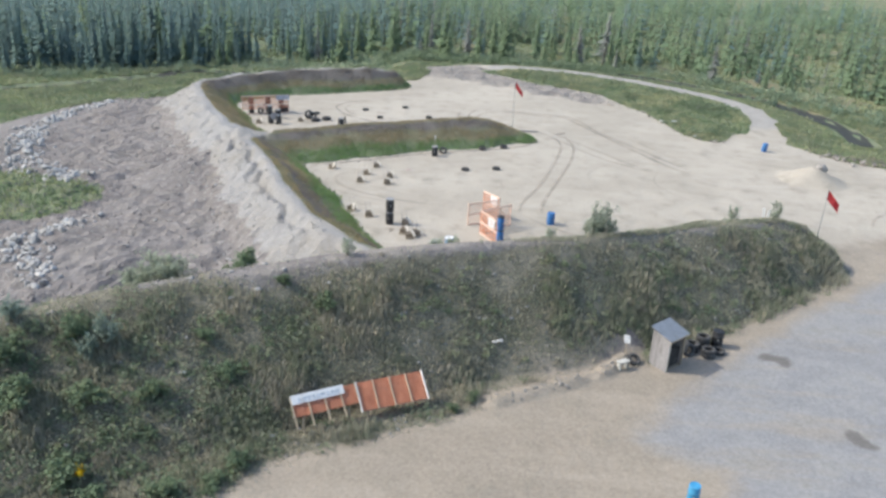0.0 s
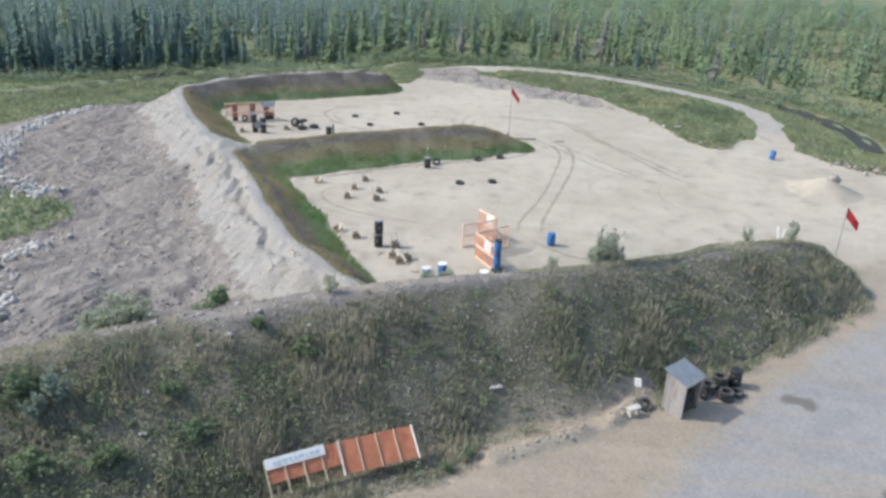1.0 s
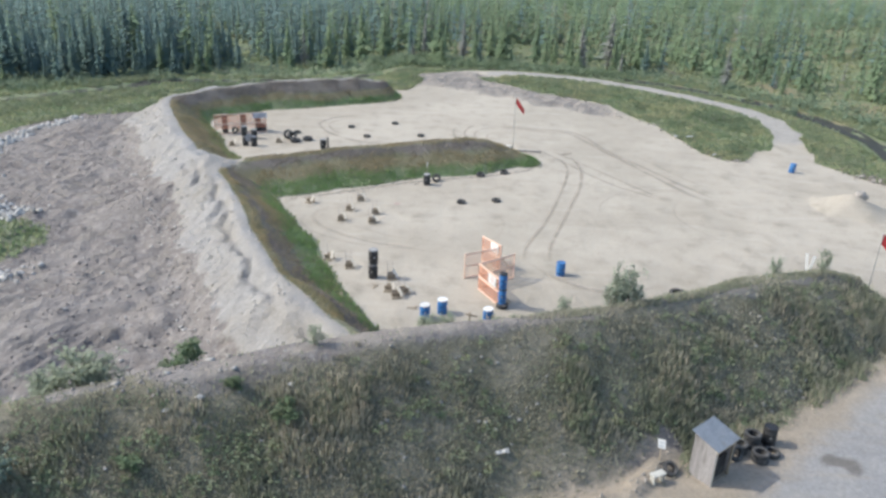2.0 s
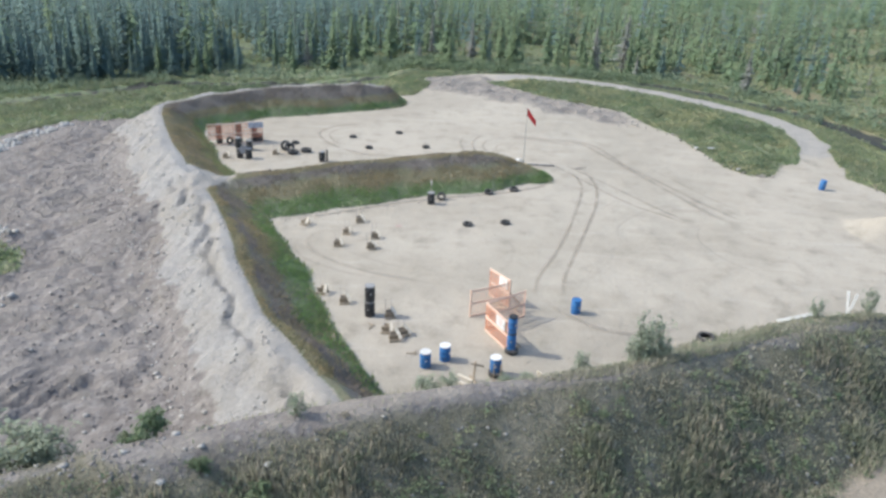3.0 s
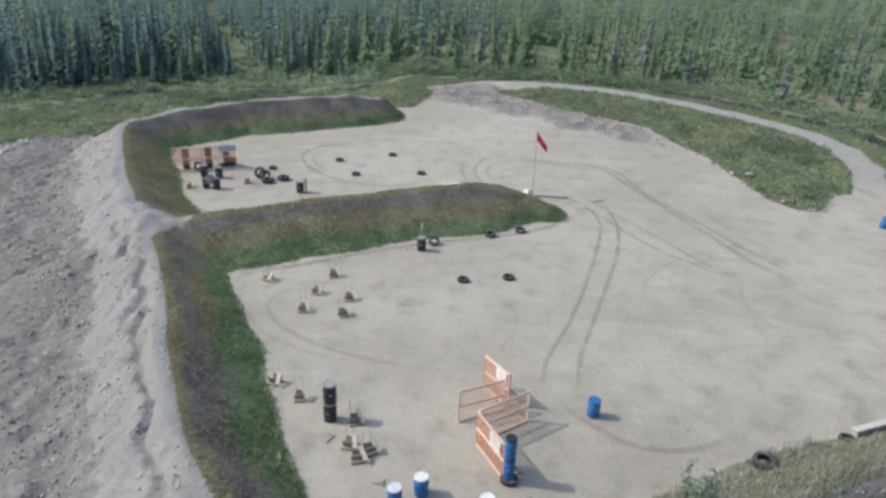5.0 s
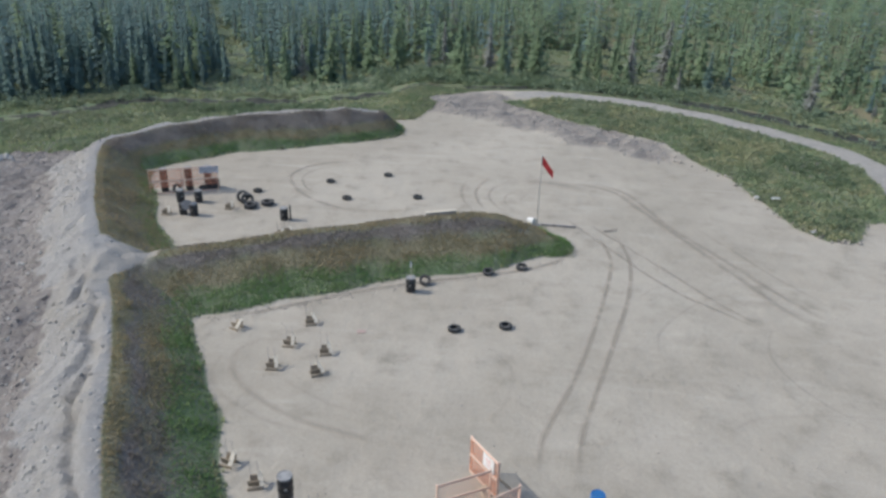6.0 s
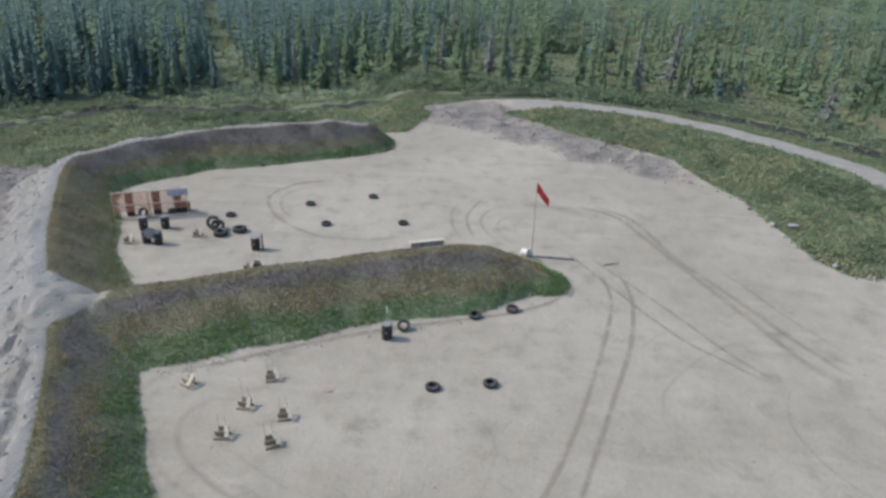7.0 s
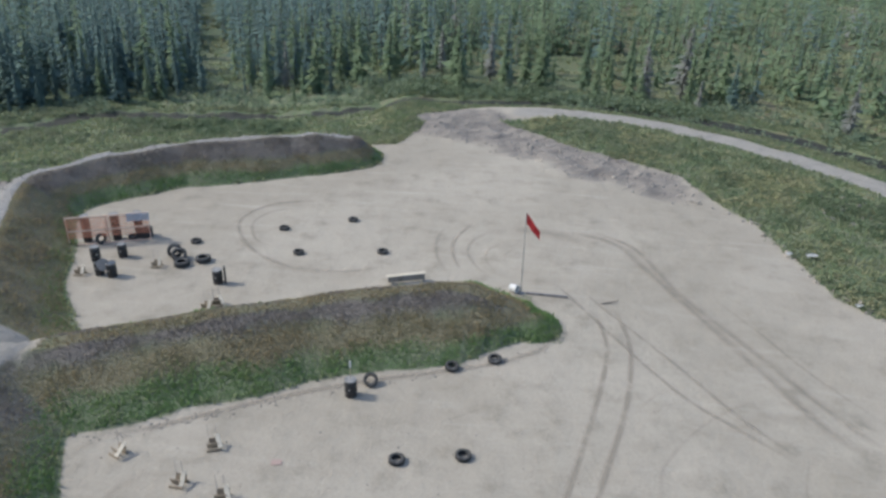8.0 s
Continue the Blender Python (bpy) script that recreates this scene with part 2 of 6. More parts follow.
# spruce green with the blue of distant haze mixed into the colour
SPRUCE = foliage("spruce needles with haze blue", (0.088, 0.136, 0.14), (0.102, 0.152, 0.14), (0.122, 0.168, 0.14), 0.3, 0.95, 2.6, 0.2)
LARCH = foliage("larch needles", (0.104, 0.15, 0.098), (0.124, 0.168, 0.105), (0.152, 0.187, 0.115), 0.3, 0.9, 2.0, 0.25)
GREYTREE = foliage("grey lichen-hung twigs", (0.17, 0.185, 0.18), (0.195, 0.20, 0.195), (0.16, 0.185, 0.16), 0.3, 0.6, 1.8, 0.3)
GRASS = foliage("bright green grass", (0.09, 0.165, 0.06), (0.115, 0.18, 0.07), (0.15, 0.195, 0.09), 1.2, 0.75, 3.0, 0.16)
OCHRE = foliage("yellowing grass", (0.20, 0.166, 0.10), (0.155, 0.148, 0.09), (0.215, 0.178, 0.112), 1.2, 0.75, 3.0, 0.14)
HEADS = foliage("dark seeding grass", (0.145, 0.128, 0.124), (0.138, 0.124, 0.11), (0.165, 0.148, 0.117), 1.2, 0.75, 3.0, 0.16)
WEED = foliage("mixed weeds", (0.155, 0.17, 0.122), (0.215, 0.21, 0.165), (0.285, 0.268, 0.22), 1.1, 0.8, 2.2, 0.16)
STRAW = foliage("dry straw stems", (0.32, 0.285, 0.225), (0.26, 0.23, 0.19), (0.29, 0.265, 0.205), 1.0, 0.7, 1.5)
PALELEAF = foliage("pale willow leaves", (0.165, 0.195, 0.15), (0.185, 0.21, 0.16), (0.21, 0.23, 0.18), 1.2, 0.7, 2.0)
MEADOW = foliage("meadow grass", (0.12, 0.163, 0.09), (0.182, 0.205, 0.118), (0.245, 0.235, 0.155), 0.8, 0.75, 2.5, 0.16)
BOG = foliage("bog shrubs", (0.145, 0.185, 0.11), (0.178, 0.198, 0.115), (0.215, 0.21, 0.13), 0.5, 0.65, 3.0)
EDGELEAF = foliage("young tree leaves", (0.115, 0.16, 0.115), (0.14, 0.18, 0.12), (0.17, 0.195, 0.13), 0.6, 0.7, 2.5)
DARKLEAF = foliage("dark shrub leaves", (0.082, 0.118, 0.072), (0.10, 0.135, 0.08), (0.13, 0.155, 0.095), 1.2, 0.7, 1.8, 0.2)
BROWNLEAF = foliage("withered brown-green leaves", (0.165, 0.155, 0.122), (0.19, 0.174, 0.14), (0.155, 0.16, 0.115), 1.1, 0.75, 2.2, 0.14)
STRAWLEAF = foliage("yellow-green tufts", (0.185, 0.195, 0.115), (0.215, 0.21, 0.13), (0.16, 0.188, 0.10), 1.1, 0.75, 2.0, 0.16)
GOLD = foliage("yellow flowers", (0.55, 0.38, 0.02), (0.6, 0.42, 0.03), (0.5, 0.36, 0.03))


# ---- mesh helpers ----
def arrays_mesh(name, verts, faces, tint=None):
    """A mesh from arrays: verts (n, 3), faces (m, 3 or 4)."""
    me = bpy.data.meshes.new(name)
    verts, faces = np.asarray(verts, np.float32), np.asarray(faces, np.int32)
    k = faces.shape[1]
    me.vertices.add(len(verts))
    me.vertices.foreach_set("co", verts.ravel())
    me.loops.add(faces.size)
    me.loops.foreach_set("vertex_index", faces.ravel())
    me.polygons.add(len(faces))
    me.polygons.foreach_set("loop_start", np.arange(0, faces.size, k, dtype=np.int32))
    if tint is not None:
        me.attributes.new("tint", "FLOAT", "POINT").data.foreach_set("value", np.asarray(tint, np.float32))
    me.update(calc_edges=True)
    return me


def part(name, bm, material, parent, label="", smooth=False):
    """Links a bmesh (or a mesh) as one mesh object under a thing or a part."""
    if isinstance(bm, bmesh.types.BMesh):
        me = bpy.data.meshes.new(name)
        bmesh.ops.recalc_face_normals(bm, faces=bm.faces[:])
        bm.to_mesh(me)
        bm.free()
        me.materials.append(material)
    else:
        me = bm
        if not me.materials:
            me.materials.append(material)
    if smooth:
        me.polygons.foreach_set("use_smooth", [True] * len(me.polygons))
    ob = new(name, me)
    ob.parent = parent
    return tagged(ob, label) if label else ob


def thing(name, label, category, group="", kind=""):
    return tagged(new(name), label, category, group, kind)


def box(bm, sx, sy, sz, m=Matrix(), bevel=0.0):
    """A box centred on m."""
    got = bmesh.ops.create_cube(bm, size=1.0, matrix=m @ Matrix.Diagonal((sx, sy, sz, 1)))
    if bevel:
        edges = list({e for v in got["verts"] for e in v.link_edges})
        bmesh.ops.bevel(bm, geom=edges, offset=bevel, segments=1, affect="EDGES")
    return bm


def beam(bm, a, b, w, h, bevel=0.006):
    """A timber of section w x h from a to b."""
    a, b = Vector(a), Vector(b)
    m = Matrix.Translation((a + b) / 2) @ (b - a).to_track_quat("Z", "Y").to_matrix().to_4x4()
    return box(bm, w, h, (b - a).length, m, bevel)


def lathe(bm, profile, seg=24, m=Matrix(), close=False):
    """Turns a profile of (radius, height) about z."""
    rings = []
    for r, z in profile:
        rings.append([bm.verts.new(m @ Vector((r * math.cos(2 * math.pi * i / seg), r * math.sin(2 * math.pi * i / seg), z))) for i in range(seg)])
    pairs = list(zip(rings, rings[1:])) + ([(rings[-1], rings[0])] if close else [])
    for lo, hi in pairs:
        for i in range(seg):
            bm.faces.new((lo[i], lo[(i + 1) % seg], hi[(i + 1) % seg], hi[i]))
    if not close:
        if profile[0][0] > 0.001:
            bm.faces.new(rings[0][::-1])
        if profile[-1][0] > 0.001:
            bm.faces.new(rings[-1])
    return bm


def tube(bm, points, radii, seg=7):
    """A round limb through points."""
    rings = []
    for i, p in enumerate(points):
        p = Vector(p)
        d = (Vector(points[min(i + 1, len(points) - 1)]) - Vector(points[max(i - 1, 0)])).normalized()
        q = d.to_track_quat("Z", "Y").to_matrix()
        rings.append([bm.verts.new(p + q @ Vector((radii[i] * math.cos(2 * math.pi * k / seg), radii[i] * math.sin(2 * math.pi * k / seg), 0))) for k in range(seg)])
    for lo, hi in zip(rings, rings[1:]):
        for i in range(seg):
            bm.faces.new((lo[i], lo[(i + 1) % seg], hi[(i + 1) % seg], hi[i]))
    bm.faces.new(rings[0][::-1])
    bm.faces.new(rings[-1])
    return bm


# ---- the lie of the land ----
rng = np.random.default_rng(7)
LATTICE = rng.random((64, 64))


def vnoise(x, y, size, shift=0):
    """Smooth noise from -1 to 1 with lumps of that size in metres."""
    u, v = np.asarray(x) / size + 7.3 * shift, np.asarray(y) / size + 3.1 * shift
    i, j = np.floor(u).astype(int), np.floor(v).astype(int)
    fu, fv = u - i, v - j
    fu, fv = fu * fu * (3 - 2 * fu), fv * fv * (3 - 2 * fv)
    g = lambda a, b: LATTICE[a % 64, b % 64]
    return 2 * ((g(i, j) * (1 - fu) + g(i + 1, j) * fu) * (1 - fv) + (g(i, j + 1) * (1 - fu) + g(i + 1, j + 1) * fu) * fv) - 1


def smooth(lo, hi, v):
    t = np.clip((v - lo) / (hi - lo), 0, 1)
    return t * t * (3 - 2 * t)


def nearest(x, y, line):
    """Distance to a line of (x, y, ...), the values there, and the side (1: left of the line, -1: right)."""
    best, side = np.full(np.shape(x), 1e9), np.ones(np.shape(x))
    extra = [np.zeros(np.shape(x)) for _ in line[0][2:]]
    for a, b in zip(line, line[1:]):
        dx, dy = b[0] - a[0], b[1] - a[1]
        t = np.clip(((x - a[0]) * dx + (y - a[1]) * dy) / (dx * dx + dy * dy), 0, 1)
        d = np.hypot(x - a[0] - t * dx, y - a[1] - t * dy)
        near = d < best
        best = np.where(near, d, best)
        side = np.where(near, np.where(dx * (y - a[1]) - dy * (x - a[0]) > 0, 1, -1), side)
        extra = [np.where(near, p + (q - p) * t, e) for p, q, e in zip(a[2:], b[2:], extra)]
    return best, extra, side


def inside(x, y, poly):
    """Signed distance to a polygon's edge, positive inside."""
    d, _, _ = nearest(x, y, [*poly, poly[0]])
    hit = np.zeros(np.shape(x), bool)
    for (ax, ay), (bx, by) in zip(poly, [*poly[1:], poly[0]]):
        if ay != by:
            hit ^= ((ay > y) != (by > y)) & (x < (bx - ax) * (y - ay) / (by - ay) + ax)
    return np.where(hit, d, -d)


# crest lines: x, y, crest height, slope on the right-hand side, slope on the left-hand side
FRONT = [(-34, 12.5, 1.2, .5, .6), (-22, 19, 2.2, .5, .7), (-15, 24.0, 2.8, .55, .8), (-10, 26.8, 3.0, .6, .8), (-5, 28.7, 3.3, .78, .9),
         (0, 30.4, 3.4, .9, .9), (6, 32.6, 3.25, .9, .85), (10, 34.6, 2.92, .9, .8), (14, 37.1, 2.48, .85, .75), (18, 39.5, 2.25, .8, .75),
         (21.5, 41.3, 2.0, .85, .8), (23.6, 42.0, 1.3, .9, .8)]
WEST = [(-2.6, 30.6, 2.7, .95, .95), (-4.6, 34.0, 2.3, .8, .8), (-7.7, 38.5, 2.0, .6, .76), (-10.4, 43.7, 1.9, .56, .68), (-12.1, 47.8, 1.85, .6, .62), (-14.6, 52.8, 1.85, .58, .62),
        (-17.4, 57.5, 1.85, .40, .68), (-22.2, 65.5, 1.85, .6, .68), (-26.5, 74.1, 2.0, .62, .7), (-27.6, 77.8, 2.1, .65, .65),
        (-25.5, 81.2, 2.1, .65, .6), (-20.5, 85.6, 2.2, .68, .6), (-10.8, 90.0, 2.3, .7, .7), (-8.2, 91.0, 1.7, .7, .7)]
MIDDLE = [(-16.6, 58.1, 1.6, .30, .6), (-11.9, 60.5, 1.65, .385, .6), (-7.6, 62.7, 1.65, .395, .6), (-2.7, 65.0, 1.7, .405, .6), (2, 66.6, 1.75, .405, .6),
          (3.6, 66.75, 1.65, .41, .5), (5.0, 66.65, 1.35, .43, .5), (6.0, 66.45, 1.05, .46, .5), (6.9, 66.2, .65, .5, .5)]
DITCH = [(-75, 83), (-60, 89), (-52, 94.5), (-46.5, 100.0), (-43.5, 103), (-40.3, 107), (-32, 108.6), (-23, 109.6), (-16.5, 109), (-11.5, 110.6), (-6, 112.6), (0, 112), (10, 113.5), (22, 110.5), (30, 106), (36, 101), (40.5, 95), (43, 88), (44, 80), (43, 73)]
FOREST_EDGE = [(-110, 92), (-75, 95), (-58, 99.5), (-51, 103.5), (-46, 107.5), (-40, 111), (-33, 115), (-24, 115.5), (-15, 116), (-9, 118), (-2, 117.5), (4, 116.5), (12, 115), (19, 114.5), (26, 111), (33, 106.8),
               (39.5, 99.5), (45, 91), (51, 82), (60, 74), (78, 67), (120, 60)]
ROAD = [(30.8, 69), (33.4, 75), (35.4, 81), (35.9, 86.5), (34.3, 91.8), (29.3, 97.5), (25.2, 101.2), (20.8, 104.4), (15.6, 106.8), (10, 107.8), (3, 106.7), (-3, 103.5)]
ISLAND = [(3.4, 104), (9.5, 98.2), (14, 95.2), (18.6, 91.8), (20.3, 86.6), (22.1, 82.8), (23.4, 77), (24.2, 72.5), (25.6, 70.2), (27.8, 70.4), (30.3, 75), (32.6, 79.5), (33.6, 85), (32.3, 90.2), (27.8, 95.4),
          (24, 98.9), (19.8, 102), (15, 104.6), (9, 105.7)]
EASTBANK = [(34.2, 71.2), (36.4, 66.6), (40.0, 63.8), (44, 62), (70, 52), (120, 50), (120, 62), (78, 69), (51, 83), (39, 99), (38.2, 92), (38.0, 84), (36, 76)]
MEADOW_W = [(-31, 83.5), (-24.5, 88), (-12, 94), (-5, 95.5), (-3.5, 101), (-1, 108), (-1, 121), (-9, 122), (-27, 121), (-44, 114), (-58, 105), (-75, 100), (-110, 96), (-110, 40), (-60, 50), (-50, 66), (-45, 79), (-41, 86)]
POCKET = [(-44, 58), (-36.5, 56.5), (-31, 53.3), (-26.6, 51.4), (-25.4, 48.6), (-28.5, 45.5), (-34, 43.6), (-44, 42)]
CORNER = [(-60, 40), (-31, 40), (-27, 36.5), (-24.5, 33), (-24, 28), (-30, 22), (-60, 20)]
GRAVEL = [(9.3, 21.8), (11.5, 25.0), (15.7, 29.3), (22.4, 35.1), (28.5, 39.6), (60, 52), (60, -10), (13, -10), (11.3, 17), (12.6, 20.4)]
SPOIL = [(-5, 106), (-6, 100), (1, 97.4), (6, 94.4), (9.4, 91.2), (13.5, 88.4), (18.2, 86), (20, 87.4), (18.8, 92), (14, 95.6), (9.5, 98.8), (5, 103.5), (3, 107.4), (-1, 108)]

OUTER = [*[p[:2] for p in WEST], (-6.6, 94), (-5.6, 100), (-5, 108), (-5, 400)]
DIVIDE = [(-120, -40), *[p[:2] for p in FRONT], (30, 45), (70, 60), (400, 160)]


def bank(x, y, line, top):
    d, (z, right, left), side = nearest(x, y, line)
    w = top + 0.25 * vnoise(x, y, 3, 2)
    return z + 0.12 * vnoise(x, y, 2.2, 5) - np.maximum(0, d - w) * np.where(side < 0, right, left), d, side


def lie(x, y):
    """Ground height and what the places are made of."""
    x, y = np.asarray(x, float), np.asarray(y, float)
    front, d_front, s_front = bank(x, y, FRONT, 0.35)
    west, d_west, s_west = bank(x, y, WEST, 0.55)
    middle, d_mid, s_mid = bank(x, y, MIDDLE, 0.45)
    d_div, _, s_div = nearest(x, y, DIVIDE)
    back = d_div * s_div
    d_out, _, s_out = nearest(x, y, OUTER)
    out = np.where((s_out > 0) & (back > -2), d_out, -d_out)
    base = -1.2 + 1.2 * smooth(-3, 8, back)
    base = base - 1.1 * smooth(0, 7, out) - 0.10 * np.clip(out - 7, 0, 12)
    base = base - 0.5 * smooth(109, 118, y) * smooth(2, -2, out) - 0.018 * np.clip(x - 8, 0, 30) * smooth(0, 9, back)
    rough = smooth(1, 6, out) * smooth(48, 36, -x)
    base = base + 0.022 * vnoise(x, y, 1.6) + 0.05 * vnoise(x, y, 9, 3)
    base = base + rough * (0.16 * vnoise(x + 0.5 * y, y, 1.1, 4) + 0.15 * vnoise(x, y - 0.4 * x, 0.62, 6) + 0.2 * vnoise(x, y, 4, 1) + 0.16 * vnoise(0.3 * x + 0.2 * y, 1.3 * y - 0.3 * x, 1.0, 7))
    wave = 0.9 * y + 0.3 * x + 0.7 * vnoise(x, y, 3.0, 74)
    base = base + rough * 0.08 * np.sin(7.4 * wave) * smooth(0.0, 0.35, vnoise(x, y, 5.0, 75))
    scrape = smooth(3.4, 1.6, np.hypot(x + 18.2, 0.8 * (y - 36)) + 0.5 * vnoise(x, y, 1.5, 68))
    base = base + 0.13 * scrape * np.sin(8.4 * (0.9 * (x + 18.2) - 0.42 * (y - 36) + 0.12 * vnoise(x, y, 1.8, 69)))
    d_road, _, _ = nearest(x, y, ROAD)
    base = base + 0.35 * smooth(3.6, 1.7, d_road) * smooth(71, 78, y)
    d_ditch, _, _ = nearest(x, y, DITCH)
    base = base - 0.28 * smooth(1.5, 0.8, d_ditch + 0.35 * vnoise(x, y, 2.5, 77))
    ridge, _, _ = nearest(x, y, [(3.4, 24.2), (6.2, 25.6), (8.6, 26.9), (9.6, 28.2), (10.6, 29.4)])
    base = base + 0.32 * smooth(0.55, 0.12, ridge) * (0.7 + 0.5 * vnoise(x, y, 0.9, 27))
    spoil = smooth(-1.4, 1.6, inside(x, y, SPOIL) + 0.9 * vnoise(x, y, 2.6, 6))
    base = base + spoil * (0.08 + 0.16 * vnoise(x, y, 3.2, 8) + 0.10 * vnoise(x, y, 1.1, 9) + 0.14 * vnoise(0.8 * x + 0.5 * y, 1.6 * y - x, 1.2, 10))
    mound = np.hypot(x - 31.6, y - 58.6) + 0.25 * vnoise(x, y, 1.6, 79)
    base = base + 1.2 * np.clip(1 - mound / 3.0, 0, 1) ** 1.2
    isle = smooth(-0.5, 2, inside(x, y, ISLAND))
    base = base + isle * (0.12 + 0.2 * vnoise(x, y, 2.5, 11))
    wood = smooth(0, 6, np.where(nearest(x, y, FOREST_EDGE)[2] > 0, nearest(x, y, FOREST_EDGE)[0], -1))
    base = base + wood * 0.35 * vnoise(x, y, 5, 2)
    z = np.maximum(np.maximum(base, front), np.maximum(west, middle))
    gully = smooth(0.15, 0.85, vnoise(x * 1.1 + y * 2.1, y * 0.35 - x * 0.7, 1.0, 13)) * 0.11
    on_west = smooth(-0.05, 0.1, west - np.maximum(base, front))
    z = z - gully * on_west * smooth(0.9, 1.6, out)
    crack = np.abs(out - 1.05 - 0.5 * vnoise(x, y, 2.5, 17) - 0.35 * vnoise(x, y, 0.8, 18))
    z = z - 0.42 * on_west * smooth(0.34, 0.08, crack) * smooth(0.1, 0.4, vnoise(x, y, 7, 19) + 0.45) * (y < 63)
    z = z + on_west * smooth(0.1, 0.9, out) * (0.12 * vnoise(x, y, 0.5, 14) + 0.05 * vnoise(x, y, 1.3, 15) + 0.10 * vnoise(0.35 * x + 0.7 * y, 0.6 * y - 0.9 * x, 0.5, 16))
    z = z + 0.16 * smooth(-0.3, 0.4, inside(x, y, BARE)) * vnoise(x, y, 0.7, 76)
    return dict(z=z, base=base, front=front, west=west, middle=middle, back=back, out=out, d_front=d_front, d_west=d_west, d_mid=d_mid, s_mid=s_mid,
                ridge=smooth(0.9, 0.4, ridge), wood=wood, spoil=spoil, isle=isle, ditch=smooth(3.0, 1.8, d_ditch), wet=d_ditch)


def height(x, y):
    return float(lie(np.array([x]), np.array([y]))["z"][0])


BARE = [(-19, 60.8), (-16.4, 60.2), (-15.3, 59.2), (-15.5, 57.8), (-16.0, 55), (-19, 55)]
NORTH = [(-5, 96), (-4, 101), (-2, 106), (3, 108.8), (10, 110), (16, 108.9), (22, 106.3), (27, 102.6), (31.2, 98.7), (36.2, 92.6), (38, 86.3), (52, 84), (40, 110), (0, 128), (-22, 112)]
FOOT = [(-9, 16.0), (-7, 17.2), (-5.3, 19.3), (1.1, 22.5), (4.6, 24.8), (9, 27.2), (11, 28.4), (15.5, 31.2), (26, 39.3), (24, 42), (10, 34), (-5, 28), (-20, 20), (-16, 13)]


def bands(g, x, y):
    """Shares of green, yellowing and seeding grass on the sides of the inner berms."""
    s = np.clip((g["z"] - g["base"]) / 1.9, 0, 1.2) + 0.07 * vnoise(x, y, 1.5, 21) + 0.08 * vnoise(x, y, 5, 22)
    patch = smooth(0.0, 0.5, vnoise(x, y, 2.4, 23) + 0.3 * smooth(49, 54, y))
    w = (g["west"] > g["middle"]) & (y < 60)
    far = (g["west"] > g["middle"]) & (y >= 60) & (y < 76)
    edge = smooth(1.05, 0.6, g["d_west"] + 0.3 * vnoise(x, y, 1.2, 24))
    low = np.where(w, smooth(0.62, 0.30, s), smooth(0.46, 0.20, s)) * np.where(w, 0.6 + 0.4 * smooth(-0.4, 0.2, vnoise(x, y, 3.0, 25)), 1)
    green = np.where(far, 0.3 * low, low)
    ochre = np.where(w, np.maximum(edge, (1 - low) * (0.3 + 0.6 * patch) * smooth(0.9, 0.65, s)), np.where(far, 0.75, (1 - low) * smooth(0.80, 0.55, s)))
    top = smooth(0.65, 0.3, g["d_mid"] + 0.25 * vnoise(x, y, 1.2, 29)) * (g["middle"] > g["west"])
    ochre = np.maximum(ochre, 0.8 * top)
    heads = np.clip(1 - green - ochre, 0, 1)
    return green, ochre, heads


